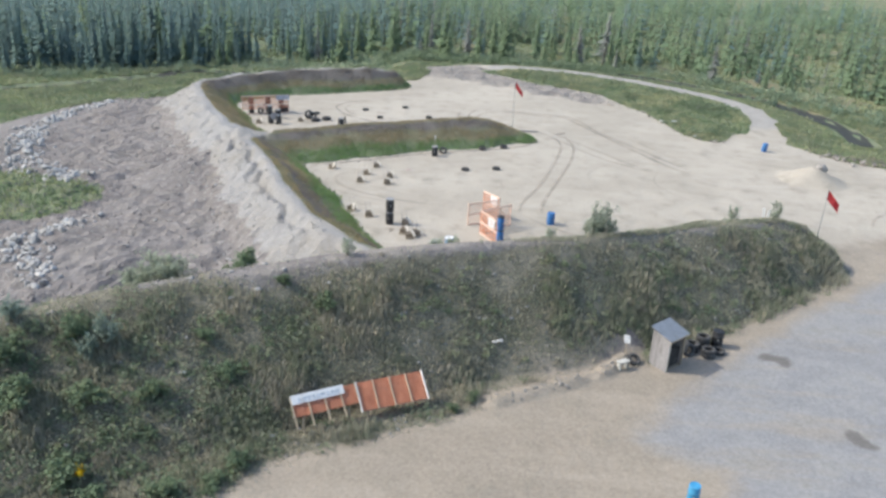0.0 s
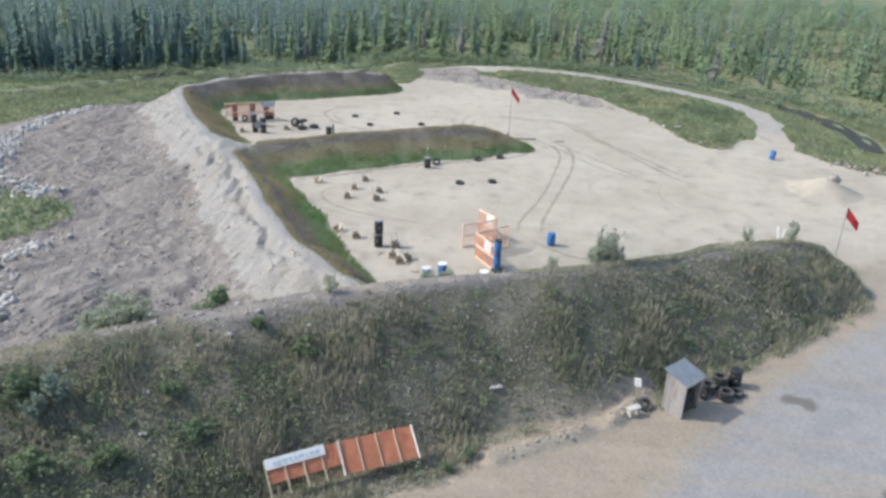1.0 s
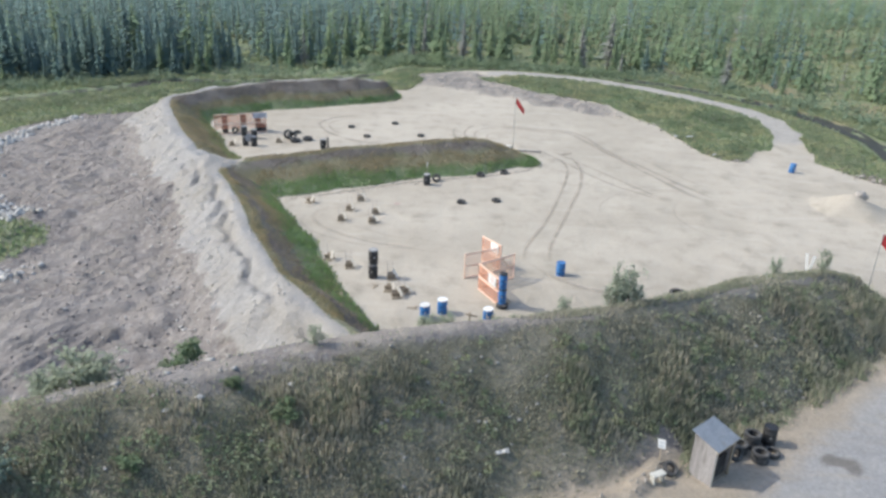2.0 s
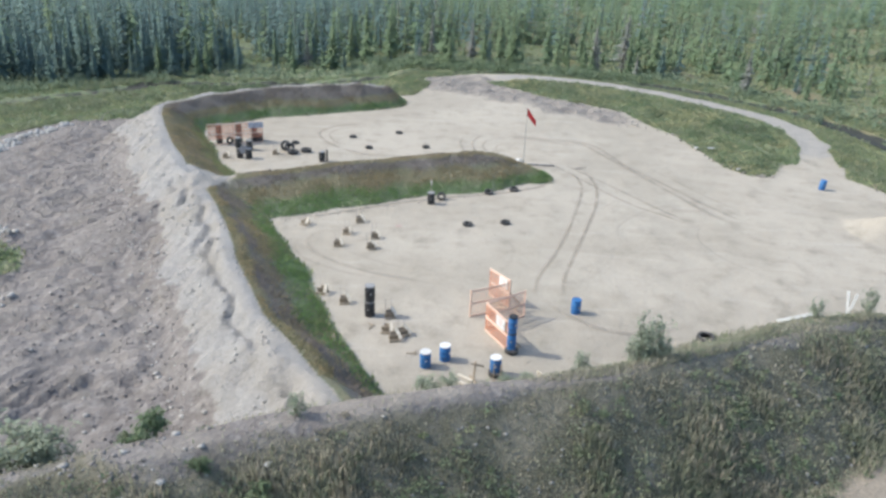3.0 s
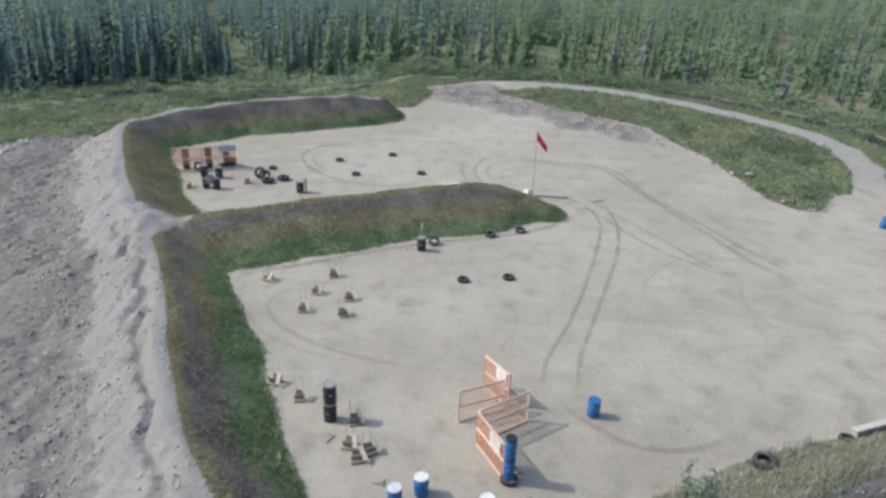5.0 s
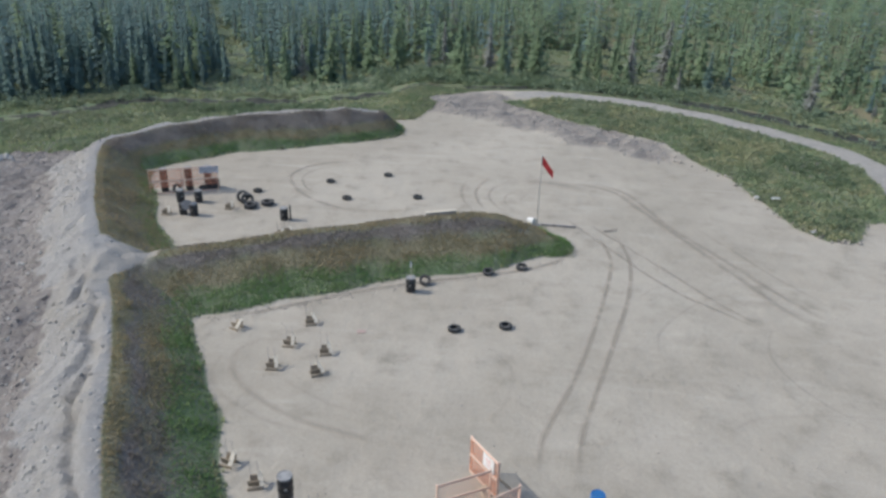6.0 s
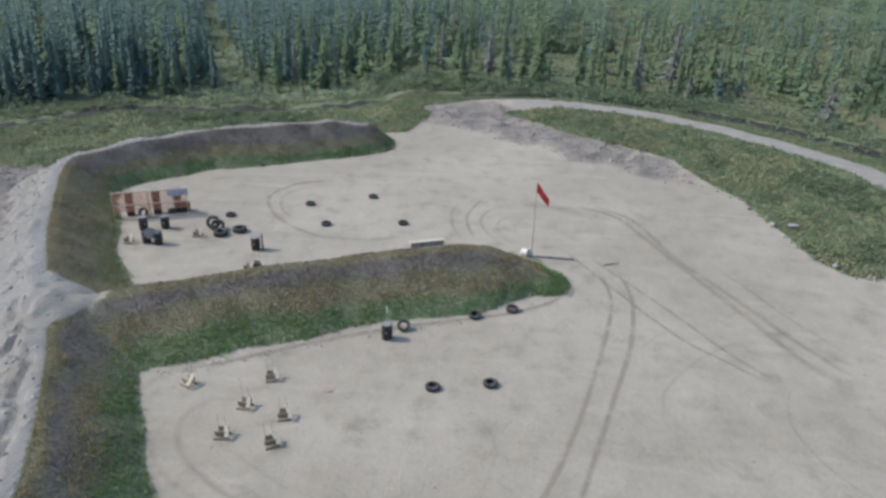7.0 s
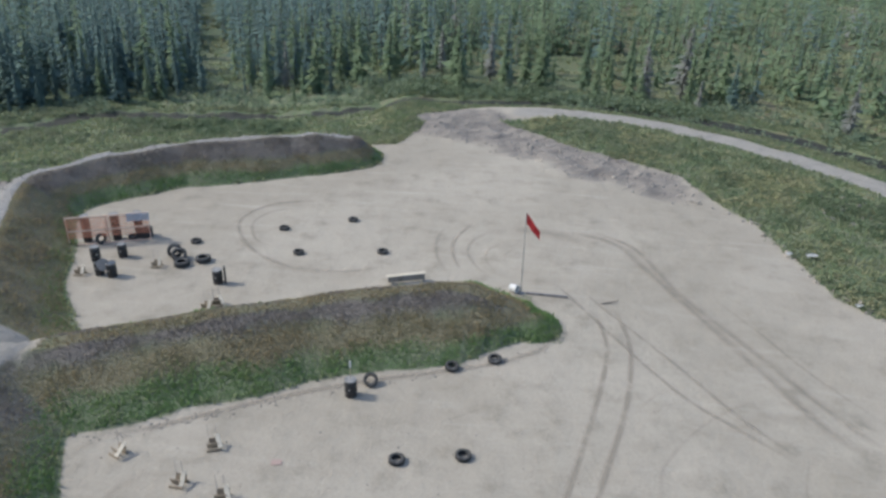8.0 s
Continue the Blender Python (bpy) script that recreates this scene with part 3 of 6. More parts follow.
def zones(g, x, y):
    """Weights from 0 to 1 of what covers the ground."""
    up = g["z"] - g["base"]
    f_on = smooth(-0.3, 0.05, g["front"] - np.maximum(g["west"], g["base"]))
    w_on = smooth(-0.2, 0.1, g["west"] - np.maximum(np.maximum(g["middle"] - 0.15, g["base"]), g["front"]))
    m_on = smooth(-0.1, 0.15, g["middle"] - np.maximum(g["west"] - 0.1, g["base"]))
    bare = smooth(-0.3, 0.3, inside(x, y, BARE))
    inner = w_on * smooth(0.0, -0.4, g["out"])
    z = {}
    crest = smooth(0.7, 2.2, g["d_front"] + 0.6 * vnoise(x, y, 2.0, 73) + 1.6 * smooth(5, 10, x) + 1.5 * smooth(-7.5, -10.5, x))
    z["weeds"] = f_on * np.where(g["back"] < 0, 0.45 + 0.55 * crest, 0.4 + 0.4 * crest * (np.abs(x - 2) > 12))
    lip = smooth(0.75, 0.2, np.abs(g["d_front"] - 0.1 + 0.5 * vnoise(x, y, 2.2, 78))) * smooth(-9.5, -6.5, x) * (0.55 + 0.45 * smooth(9, 6, x))
    worn = smooth(12.5, 17, x) * smooth(0.35, -0.15, vnoise(x, y, 2.0, 65) + 0.35 * vnoise(x, y, 0.8, 67)) * smooth(0.6, 2.0, g["d_front"])
    z["weeds"] = z["weeds"] * (1 - 0.8 * lip) * (1 - 0.65 * worn)
    z["weeds"] = np.maximum(z["weeds"], 0.8 * smooth(-0.5, 0.6, inside(x, y, FOOT)) * (g["back"] < 0))
    soil = smooth(1.7, 0.4, g["z"] + 1.2 + 0.5 * vnoise(x, y, 1.6, 72)) * smooth(1.5, 4.5, x) * smooth(11.5, 9.5, x)
    z["weeds"] = z["weeds"] * (1 - g["ridge"]) * (1 - 0.4 * soil)
    z["turf"] = np.maximum(inner, m_on * smooth(-16.2, -13.8, x))
    for poly in (MEADOW_W, POCKET, CORNER, ISLAND, EASTBANK, NORTH):
        z["turf"] = np.maximum(z["turf"], smooth(-0.6, 0.9, inside(x, y, poly)) * smooth(0.5, 0.2, up))
    z["turf"] = np.maximum(z["turf"], np.maximum(g["wood"], smooth(60, 75, np.abs(x))) * smooth(40, 46, y))
    z["turf"] = z["turf"] * (1 - bare)
    d_road = nearest(x, y, ROAD)[0] + 0.25 * vnoise(x, y, 2.0, 26)
    z["turf"] = np.maximum(z["turf"], smooth(3.4, 2.8, d_road) * smooth(72.5, 76, y) * smooth(7, 11, x))
    z["turf"] = z["turf"] * (1 - smooth(1.7, 1.2, d_road))
    _, ochre, heads = bands(g, x, y)
    slope = smooth(0.05, 0.2, up) * np.maximum(inner, m_on)
    z["ochre"], z["heads"] = ochre * slope * z["turf"], heads * slope * z["turf"]
    z["bog"] = np.maximum(g["wood"], smooth(0, 2, inside(x, y, NORTH))) * smooth(-30, 15, x)
    z["pale"] = np.maximum(bare, w_on * smooth(-0.4, 0.0, g["out"])) * smooth(94, 92, y) * smooth(0.3, 0.8, up)
    z["dirt"] = smooth(-1, 2, g["out"]) * smooth(97, 93, y) * smooth(-0.5, 0.5, g["back"])
    z["dirt"] = np.maximum(z["dirt"], 0.85 * f_on * (1 - 0.45 * soil))
    z["spoil"] = np.maximum(g["spoil"], 0.6 * lip * f_on)
    z["lot"] = smooth(3, -2, g["back"])
    z["gravel"] = smooth(-1.5, 1.5, inside(x, y, GRAVEL)) * smooth(1.0, 0.2, up)
    z["road"] = smooth(1.9, 1.2, d_road) * smooth(73, 80, y) * smooth(2, 8, x)
    blot = 0.45 * vnoise(x, y, 0.7, 71)
    z["stain"] = np.maximum(smooth(0.75, 0.3, np.hypot((x - 18.75) * 1.05, (y - 22.75) * 0.72) + 0.6 * blot), smooth(0.8, 0.2, np.hypot((x - 18.0) * 0.6, y - 29.3) + blot) * 0.9)
    return z


def axis(lo, hi, step, far):
    core = np.arange(lo, hi + step / 2, step)
    steps = step * 1.22 ** np.arange(1, 80)
    reach = np.cumsum(steps)
    reach = reach[reach < far]
    return np.concatenate([(lo - reach)[::-1], core, hi + reach])


def build_ground():
    xs, ys = axis(-38, 40, 0.225, 2500), axis(12, 110, 0.225, 2500)
    X, Y = np.meshgrid(xs, ys)
    x, y = X.ravel(), Y.ravel()
    g = lie(x, y)
    n, m = len(xs), len(ys)
    i = (np.arange(m - 1)[:, None] * n + np.arange(n - 1)[None, :]).ravel()
    me = arrays_mesh("ground", np.stack([x, y, g["z"]], 1), np.stack([i, i + 1, i + n + 1, i + n], 1))
    for key, w in zones(g, x, y).items():
        me.attributes.new(key, "FLOAT", "POINT").data.foreach_set("value", np.asarray(w, np.float32))
    me.materials.append(GROUND)
    me.polygons.foreach_set("use_smooth", [True] * len(me.polygons))
    tagged(new("ground", me), "pale sandy ground with earth berms and a gravel lot", "ground", kind="structure")


build_ground()


def strip(name, points, width, material, label, lift=0.02, kind="structure", fade=1.0):
    """A band along a smooth curve, laid on the ground."""
    pts = np.array(points, float)
    ext = np.vstack([2 * pts[0] - pts[1], pts, 2 * pts[-1] - pts[-2]])
    line = []
    for k in range(len(pts) - 1):
        p0, p1, p2, p3 = ext[k:k + 4]
        for t in np.linspace(0, 1, max(3, int(np.hypot(*(p2 - p1)) / 0.3)), endpoint=False):
            line.append(0.5 * (2 * p1 + (p2 - p0) * t + (2 * p0 - 5 * p1 + 4 * p2 - p3) * t * t + (3 * p1 - p0 - 3 * p2 + p3) * t ** 3))
    line = np.array(line + [pts[-1]])
    d = np.gradient(line, axis=0)
    nrm = np.stack([-d[:, 1], d[:, 0]], 1) / np.maximum(1e-6, np.hypot(d[:, 0], d[:, 1]))[:, None]
    across = np.linspace(-0.5, 0.5, 5)
    P = (line[:, None, :] + nrm[:, None, :] * (across * width)[None, :, None]).reshape(-1, 2)
    z = lie(P[:, 0], P[:, 1])["z"] + lift
    i = (np.arange(len(line) - 1)[:, None] * 5 + np.arange(4)[None, :]).ravel()
    me = arrays_mesh(name, np.column_stack([P, z]), np.stack([i, i + 1, i + 6, i + 5], 1))
    ends = np.minimum(1, np.minimum(np.arange(len(line)), np.arange(len(line))[::-1]) / 8)
    press = (np.array([0, 0.6, 1, 0.6, 0])[None, :] * ends[:, None] * fade).ravel()
    me.attributes.new("press", "FLOAT", "POINT").data.foreach_set("value", press.astype(np.float32))
    me.materials.append(material)
    return tagged(new(name, me), label, "water" if material is WATER else "track", kind=kind)


ruts = iter(range(1000))


def rut(wide, strength, line):
    """One pressed rut, each laid a little above the one before."""
    strip("tyre_track", line, 1.35 * wide, PRESSED, "darker pressed tyre rut in pale sand", 0.016 + 0.0016 * next(ruts), fade=min(1, 0.85 * strength))


rut(.30, .75, [(9.9, 69.2), (10.6, 66.6), (10.5, 63.3), (8.85, 56.3), (7.5, 51.7), (6.0, 47.6), (5.7, 45.0)])
rut(.30, .75, [(11.2, 69.6), (11.7, 67.3), (11.8, 64.3), (11.1, 60.1), (10.05, 56.4), (8.85, 52.3), (7.6, 48.0), (7.2, 45.0)])
rut(.55, .55, [(9.0, 79.0), (12.3, 77.4), (14.0, 73.5), (17.3, 65.6), (19.1, 61.1), (20.6, 58.2)])
rut(.50, .55, [(10.6, 79.4), (13.4, 77.0), (15.2, 71.5), (17.6, 66.6), (19.9, 61.8), (21.8, 58.6)])
rut(.22, .40, [(17.0, 71.4), (18.65, 68.0), (20.0, 64.8), (22.4, 60.6)])
rut(.26, .60, [(8.2, 71.4), (9.4, 69.2), (13.2, 62.3), (15.8, 59.4), (18.2, 57.2)])
rut(.26, .60, [(9.6, 71.0), (10.85, 68.8), (13.5, 64.6), (16.0, 60.3), (18.1, 57.6)])
rut(.24, .28, [(18.2, 61.8), (16.2, 61.1), (14.3, 59.5), (12.5, 57.1), (11.9, 55.4), (12.0, 53.2)])
rut(.22, .45, [(11.1, 59.3), (12.3, 61.0), (13.6, 62.2)])
rut(.18, .32, [(19.1, 58.8), (18.0, 57.5), (17.3, 55.3), (17.5, 53.4), (18.45, 51.4), (20.5, 49.0)])
rut(.34, .60, [(-5.0, 70.4), (-7.2, 71.0), (-9.5, 72.3), (-11.5, 74.6), (-12.5, 77.2), (-11.9, 79.4), (-10.4, 80.7), (-7.4, 81.4)])
rut(.28, .45, [(-8.4, 73.3), (-10.4, 74.3), (-11.5, 76.9), (-10.7, 79.1), (-8.4, 80.0)])
rut(.28, .45, [(-8.0, 71.7), (-5.9, 70.9), (-3.4, 71.0), (-1.0, 72.3)])
rut(.30, 0.47, [(1.4, 79.0), (0.9, 76.4), (1.2, 73.6), (2.2, 71.2)])
rut(.26, 0.61, [(3.4, 80.2), (2.2, 77.1), (2.0, 74.9), (2.6, 72.5), (3.45, 71.4)])
rut(.26, 0.54, [(4.5, 78.4), (3.2, 76.4), (3.0, 74.6), (3.7, 72.6), (4.7, 71.4)])
rut(.24, 0.54, [(5.6, 76.7), (4.3, 75.2), (4.2, 73.5), (5.0, 72.1)])
rut(.24, 0.41, [(6.8, 76.6), (5.5, 75.0), (5.3, 73.6), (5.9, 72.6)])
rut(1.5, .40, [(3.0, 77.2), (5.6, 78.4), (8.4, 78.2), (11.2, 76.6)])
rut(1.2, .22, [(14.6, 58.2), (17.6, 60.6), (21.0, 60.0)])
rut(.20, .50, [(2.7, 57.7), (4.0, 58.5), (5.5, 59.6)])
rut(.40, .45, [(0.5, 46), (-1.4, 46.7), (-4.4, 47.7), (-6.8, 49.3), (-8.1, 51.0), (-8.2, 52.6), (-7, 54)])
rut(.34, .35, [(-8.7, 52.8), (-8.9, 50.6), (-7.7, 48.8), (-5.0, 47.2), (-2.5, 46.7)])
rut(.34, .25, [(-0.6, 47.6), (-3.4, 48.9), (-5.6, 50.4), (-6.8, 52.0)])
rut(.40, .60, [(6.0, 45.2), (6.9, 43.6), (8.8, 42.0), (11.2, 42.0), (14, 43.4)])
rut(.30, .50, [(31, 47), (33, 50), (37, 52)])
rut(.30, .22, [(3.0, 47.0), (4.4, 49.6), (4.6, 52.4), (2.8, 54.6)])
rut(.30, .20, [(12.6, 47.4), (15.0, 49.8), (19.6, 50.6), (25.0, 50.0)])
rut(.30, .20, [(22.4, 57.6), (26.0, 55.6), (31.0, 55.4)])
# the dark band is stream and painted ditch shade in one
strip("stream", DITCH, 2.1, WATER, "narrow stream in a ditch, coloured dark for the ditch's shade", 0.07)
# a darker band of sand that follows the foot of the middle berm
strip("tyre_track", [(-10.7, 55.1), (-8.4, 56.2), (-5.4, 58.0), (-1.25, 60.1), (2.6, 61.6), (5.4, 62.7), (7.6, 64.4), (8.4, 66.6)], 0.5, PRESSED, "darker edge of sand along the berm foot", fade=0.6)


# ---- plants ----
def scatter(count, lo, hi, weight):
    """Random places in a rectangle of the plan, kept by weight(g, z, x, y); x, y, ground height and the ground's data."""
    x, y = rng.uniform(lo[0], hi[0], count), rng.uniform(lo[1], hi[1], count)
    g = lie(x, y)
    keep = rng.random(count) < weight(g, zones(g, x, y), x, y)
    return x[keep], y[keep], g["z"][keep]


def blades(name, at, tall, wide, material, label, lean=0.35, grow=None):
    """Grass: one bent blade at each place."""
    x, y, z = at
    n = len(x)
    h = tall * rng.uniform(0.5, 1.25, n) * (1 if grow is None else grow(x, y))
    az, tilt, to = rng.uniform(0, 6.283, n), lean * rng.random(n), rng.uniform(0, 6.283, n)
    w = wide * rng.uniform(0.6, 1.4, n) / 2
    foot = np.stack([x, y, z - 0.04], 1)
    side = np.stack([np.cos(az) * w, np.sin(az) * w, 0 * w], 1)
    tip = foot + np.stack([np.cos(to) * tilt * h, np.sin(to) * tilt * h, h], 1)
    mid = foot + (tip - foot) * 0.55 - np.stack([np.cos(to) * tilt * h * 0.18, np.sin(to) * tilt * h * 0.18, -0.04 * h], 1)
    V = np.stack([foot - side, foot + side, mid + side * 0.9, tip, mid - side * 0.9], 1).reshape(-1, 3)
    k = np.arange(n)[:, None] * 5
    F = np.concatenate([k + np.array([[0, 1, 2]]), k + np.array([[0, 2, 4]]), k + np.array([[4, 2, 3]])])
    me = arrays_mesh(name, V, F)
    me.materials.append(material)
    return tagged(new(name, me), label, "grass", kind="stuff")


def leaf_quads(centres, size, flat=0.5):
    """A small pointed leaf at each centre."""
    n = len(centres)
    a, b = rng.normal(size=(n, 3)), rng.normal(size=(n, 3))
    a[:, 2] *= flat
    a /= np.linalg.norm(a, axis=1)[:, None]
    b -= a * (a * b).sum(1)[:, None]
    b /= np.linalg.norm(b, axis=1)[:, None]
    s = (size * rng.uniform(0.6, 1.4, n))[:, None]
    V = np.stack([centres - a * s, centres + b * s * 0.55, centres + a * s, centres - b * s * 0.55], 1).reshape(-1, 3)
    return V, np.arange(4 * n).reshape(-1, 4)


def clumps(name, at, radius, per, leaf, material, label, tall=0.9):
    """Low leafy weeds: a tuft of leaves at each place."""
    x, y, z = at
    n = len(x)
    r = radius * rng.uniform(0.5, 1.3, n)
    c = np.repeat(np.stack([x, y, z], 1), per, 0)
    rr = np.repeat(r, per)[:, None]
    off = rng.normal(size=(n * per, 3))
    off /= np.linalg.norm(off, axis=1)[:, None]
    off *= rng.random((n * per, 1)) ** 0.45
    off[:, 2] = np.abs(off[:, 2]) * tall
    V, F = leaf_quads(c + off * rr, leaf)
    me = arrays_mesh(name, V, F)
    me.materials.append(material)
    return tagged(new(name, me), label, "weeds", kind="stuff")


def slope_grass(k):
    """Grass of one kind (green, yellowing, seeding) on the sides of the inner berms."""
    def weight(g, z, x, y):
        on = (z["turf"] > 0.5) & (g["z"] - g["base"] > 0.05) & (g["back"] > 1)
        return on * bands(g, x, y)[k]
    return weight


def tufts(x, y):
    return 0.8 + 0.5 * smooth(-0.5, 0.6, vnoise(x, y, 0.9, 28))


blades("green_grass", scatter(620000, (-28, 33), (9, 93), slope_grass(0)), 0.15, 0.045, GRASS, "lush bright green grass along the foot of the berms", 1.1, tufts)
blades("yellow_grass", scatter(560000, (-28, 33), (9, 93), slope_grass(1)), 0.14, 0.04, OCHRE, "yellowing dry grass halfway up the berms", 1.1, tufts)
blades("seeding_grass", scatter(500000, (-28, 33), (9, 93), slope_grass(2)), 0.14, 0.04, HEADS, "dark purplish seeding grass near the crest of the berms", 1.1, tufts)


def patchy(x, y):
    return smooth(-0.45, 0.25, vnoise(x, y, 2.6, 31) + 0.5 * vnoise(x, y, 1.0, 32))


def face_weeds(g, z, x, y):
    bare = smooth(1.6, 0.3, g["z"] + 1.2) * smooth(1, 5, x) * smooth(11.5, 9, x)
    rack = inside(x, y, [(-5.2, 21.3), (-4.6, 20.8), (0.7, 23.35), (0.1, 24.6), (-2.6, 23.3)]) > 0
    top = smooth(2.4, 0.9, g["d_front"] + 0.7 * vnoise(x, y, 1.4, 37) + 2.2 * smooth(4, 9, x) + 1.8 * smooth(-7.5, -10.5, x))
    return ~rack * z["weeds"] * np.where(g["back"] < -0.7, 1.0, 0.3 + 0.2 * smooth(5, 9, x)) * (0.5 + 0.5 * patchy(x, y)) * (1 - 0.6 * bare) * (1 - 0.75 * top)


def stands(x, y):
    """How tall the brush grows: in stands with low gaps between."""
    tall = 0.35 + 1.35 * smooth(-0.3, 0.7, vnoise(x, y, 1.5, 38) + 0.5 * vnoise(x, y, 4.5, 39))
    return tall * (0.4 + 0.6 * smooth(0.3, 1.8, nearest(x, y, FRONT)[0]))


def leafy(g, z, x, y):
    return face_weeds(g, z, x, y) * smooth(-0.1, 0.45, vnoise(x, y, 2.2, 33) + 0.35 * smooth(7, 14, x) + 0.3 * smooth(-5, -9, x) * smooth(2.4, 1.0, g["z"]))


blades("tall_weeds", scatter(560000, (-30, 10), (26, 46), face_weeds), 0.31, 0.045, WEED, "tall tangled green and straw-coloured weeds on the front berm", 0.5, stands)
blades("dry_stems", scatter(130000, (-30, 10), (26, 46), lambda g, z, x, y: face_weeds(g, z, x, y) * smooth(0.0, 0.5, vnoise(x, y, 1.8, 35))), 0.36, 0.04, STRAW, "upright dry straw-coloured stems on the front berm", 0.45, stands)
blades("low_weeds", scatter(160000, (-30, 10), (26, 46), lambda g, z, x, y: z["weeds"] * np.where(g["d_front"] < 1.8, 0.35, 0.8)), 0.18, 0.06, WEED, "low olive and brown weeds on the front berm", 1.0)
def thicket(g, z, x, y):
    """Dense dark brush low on the western part of the front berm and on its eastern end."""
    west = 1.6 * smooth(-4.5, -8.5, x + 0.8 * vnoise(x, y, 2.5, 47)) * smooth(3.3, 2.4, g["z"]) * (0.25 + 0.75 * smooth(-0.35, 0.2, vnoise(x, y, 2.4, 48)))
    mid = 0.5 * smooth(0.05, 0.5, vnoise(x, y, 3.2, 49) + 0.5 * vnoise(x, y, 1.4, 50)) * smooth(1.2, 2.6, g["d_front"]) * (1 - 0.7 * smooth(1.5, 4.5, x) * smooth(11.5, 9.5, x) * smooth(1.4, 0.4, g["z"] + 1.2))
    east = 0.75 * smooth(7.5, 12, x) * smooth(20, 15, x + 1.5 * vnoise(x, y, 2.5, 64)) * smooth(0.6, 1.6, g["d_front"]) * (0.3 + 0.7 * smooth(-0.3, 0.3, vnoise(x, y, 1.8, 57)))
    return z["weeds"] * (g["back"] < -0.6) * np.maximum(west, np.maximum(mid, east))


blades("crest_grass", scatter(90000, (3, 32), (24, 46), lambda g, z, x, y: (g["back"] > -0.3) * (g["front"] > g["base"] + 0.15) * smooth(3, 7, x) * (0.3 + 0.7 * patchy(x, y))), 0.2, 0.04, WEED, "yellow-green grass behind the crest of the front berm", 0.7)
clumps("bramble", scatter(1700, (-30, 10), (26, 46), lambda g, z, x, y: thicket(g, z, x, y) * (0.3 + 0.7 * smooth(-2, -6, x))), 0.75, 80, 0.062, LEAF, "rounded olive-green brambles on the front berm", 0.75)
clumps("leafy_weeds", scatter(7000, (-30, 10), (26, 46), leafy), 0.36, 42, 0.055, LEAF, "low dark green leafy weeds on the front berm")
clumps("dark_weeds", scatter(9000, (-30, 10), (26, 46), lambda g, z, x, y: (0.45 + 0.3 * smooth(0, -5, x)) * thicket(g, z, x, y)), 0.42, 36, 0.06, DARKLEAF, "dense dark green leafy weeds on the front berm", 1.1)
clumps("brown_weeds", scatter(5000, (-30, 10), (26, 46), lambda g, z, x, y: face_weeds(g, z, x, y) * smooth(-0.1, 0.4, vnoise(x, y, 2.8, 58))), 0.34, 34, 0.05, BROWNLEAF, "brownish withered weeds on the front berm")
clumps("fresh_weeds", scatter(2000, (-30, 10), (26, 46), lambda g, z, x, y: face_weeds(g, z, x, y) * smooth(0.2, 0.6, vnoise(x, y, 1.6, 34))), 0.34, 40, 0.05, MEADOW, "fresh light green leafy weeds on the front berm")


def meadow(g, z, x, y):
    return (z["turf"] > 0.4) * (g["z"] - g["base"] < 0.08) * (g["wood"] < 0.6) * (g["wet"] > 1.6)


blades("meadow_grass", scatter(160000, (-75, 20), (-1, 113), meadow), 0.30, 0.13, MEADOW, "rough green meadow grass between stones and forest", 0.5)
blades("rough_grass", scatter(170000, (-8, 62), (64, 120), meadow), 0.24, 0.11, MEADOW, "rough green grass beside the gravel track", 0.5)
clumps("low_scrub", scatter(8000, (-8, 62), (64, 120), lambda g, z, x, y: meadow(g, z, x, y) * smooth(-0.1, 0.4, vnoise(x, y, 3, 41) + 0.3 * smooth(24, 30, x) * smooth(90, 84, y))), 0.40, 26, 0.075, LEAF, "low green scrub beside the gravel track")
clumps("verge_scrub", scatter(5200, (-8, 62), (64, 112), lambda g, z, x, y: meadow(g, z, x, y) * smooth(0.1, 0.5, vnoise(x, y, 3.6, 59))), 0.5, 26, 0.08, LEAF, "darker shrubby tufts beside the gravel track", 0.8)
clumps("verge_tufts", scatter(4200, (-8, 62), (64, 112), lambda g, z, x, y: meadow(g, z, x, y) * smooth(0.15, 0.5, vnoise(x, y, 4.2, 60))), 0.4, 22, 0.10, STRAWLEAF, "yellowing grassy tufts beside the gravel track", 0.8)
clumps("meadow_scrub", scatter(9000, (-75, 78), (-1, 113), lambda g, z, x, y: meadow(g, z, x, y) * smooth(0.1, 0.5, vnoise(x, y, 4, 42))), 0.45, 22, 0.12, LEAF, "low green scrub in the meadow")


clumps("ditch_scrub", scatter(30000, (-70, 66), (50, 116), lambda g, z, x, y: g["ditch"] * (g["wet"] > 1.9) * (0.1 + 0.6 * smooth(0.0, 0.5, vnoise(x, y, 3, 44)))), 0.4, 16, 0.12, BOG, "light green scrub lining the ditch")
clumps("wet_scrub", scatter(2600, (-38, 99), (-12, 109), lambda g, z, x, y: meadow(g, z, x, y) * smooth(5.5, 2.5, np.hypot((x + 25) * 0.5, (y - 104.3) * 1.6) + 1.5 * vnoise(x, y, 2.5, 46))), 0.45, 22, 0.11, DARKLEAF, "dark grey-green wet scrub beside the ditch")


def undergrowth(g, z, x, y):
    return g["wood"] * (np.abs(x) < 0.7 * (y + 8) + 10) * (0.25 + 0.75 * smooth(-0.4, 0.4, vnoise(x, y, 4, 43)))


clumps("undergrowth", scatter(34000, (-110, 62), (110, 200), undergrowth), 0.7, 6, 0.24, BOG, "yellowish green bog shrubs under thin forest", 0.6)


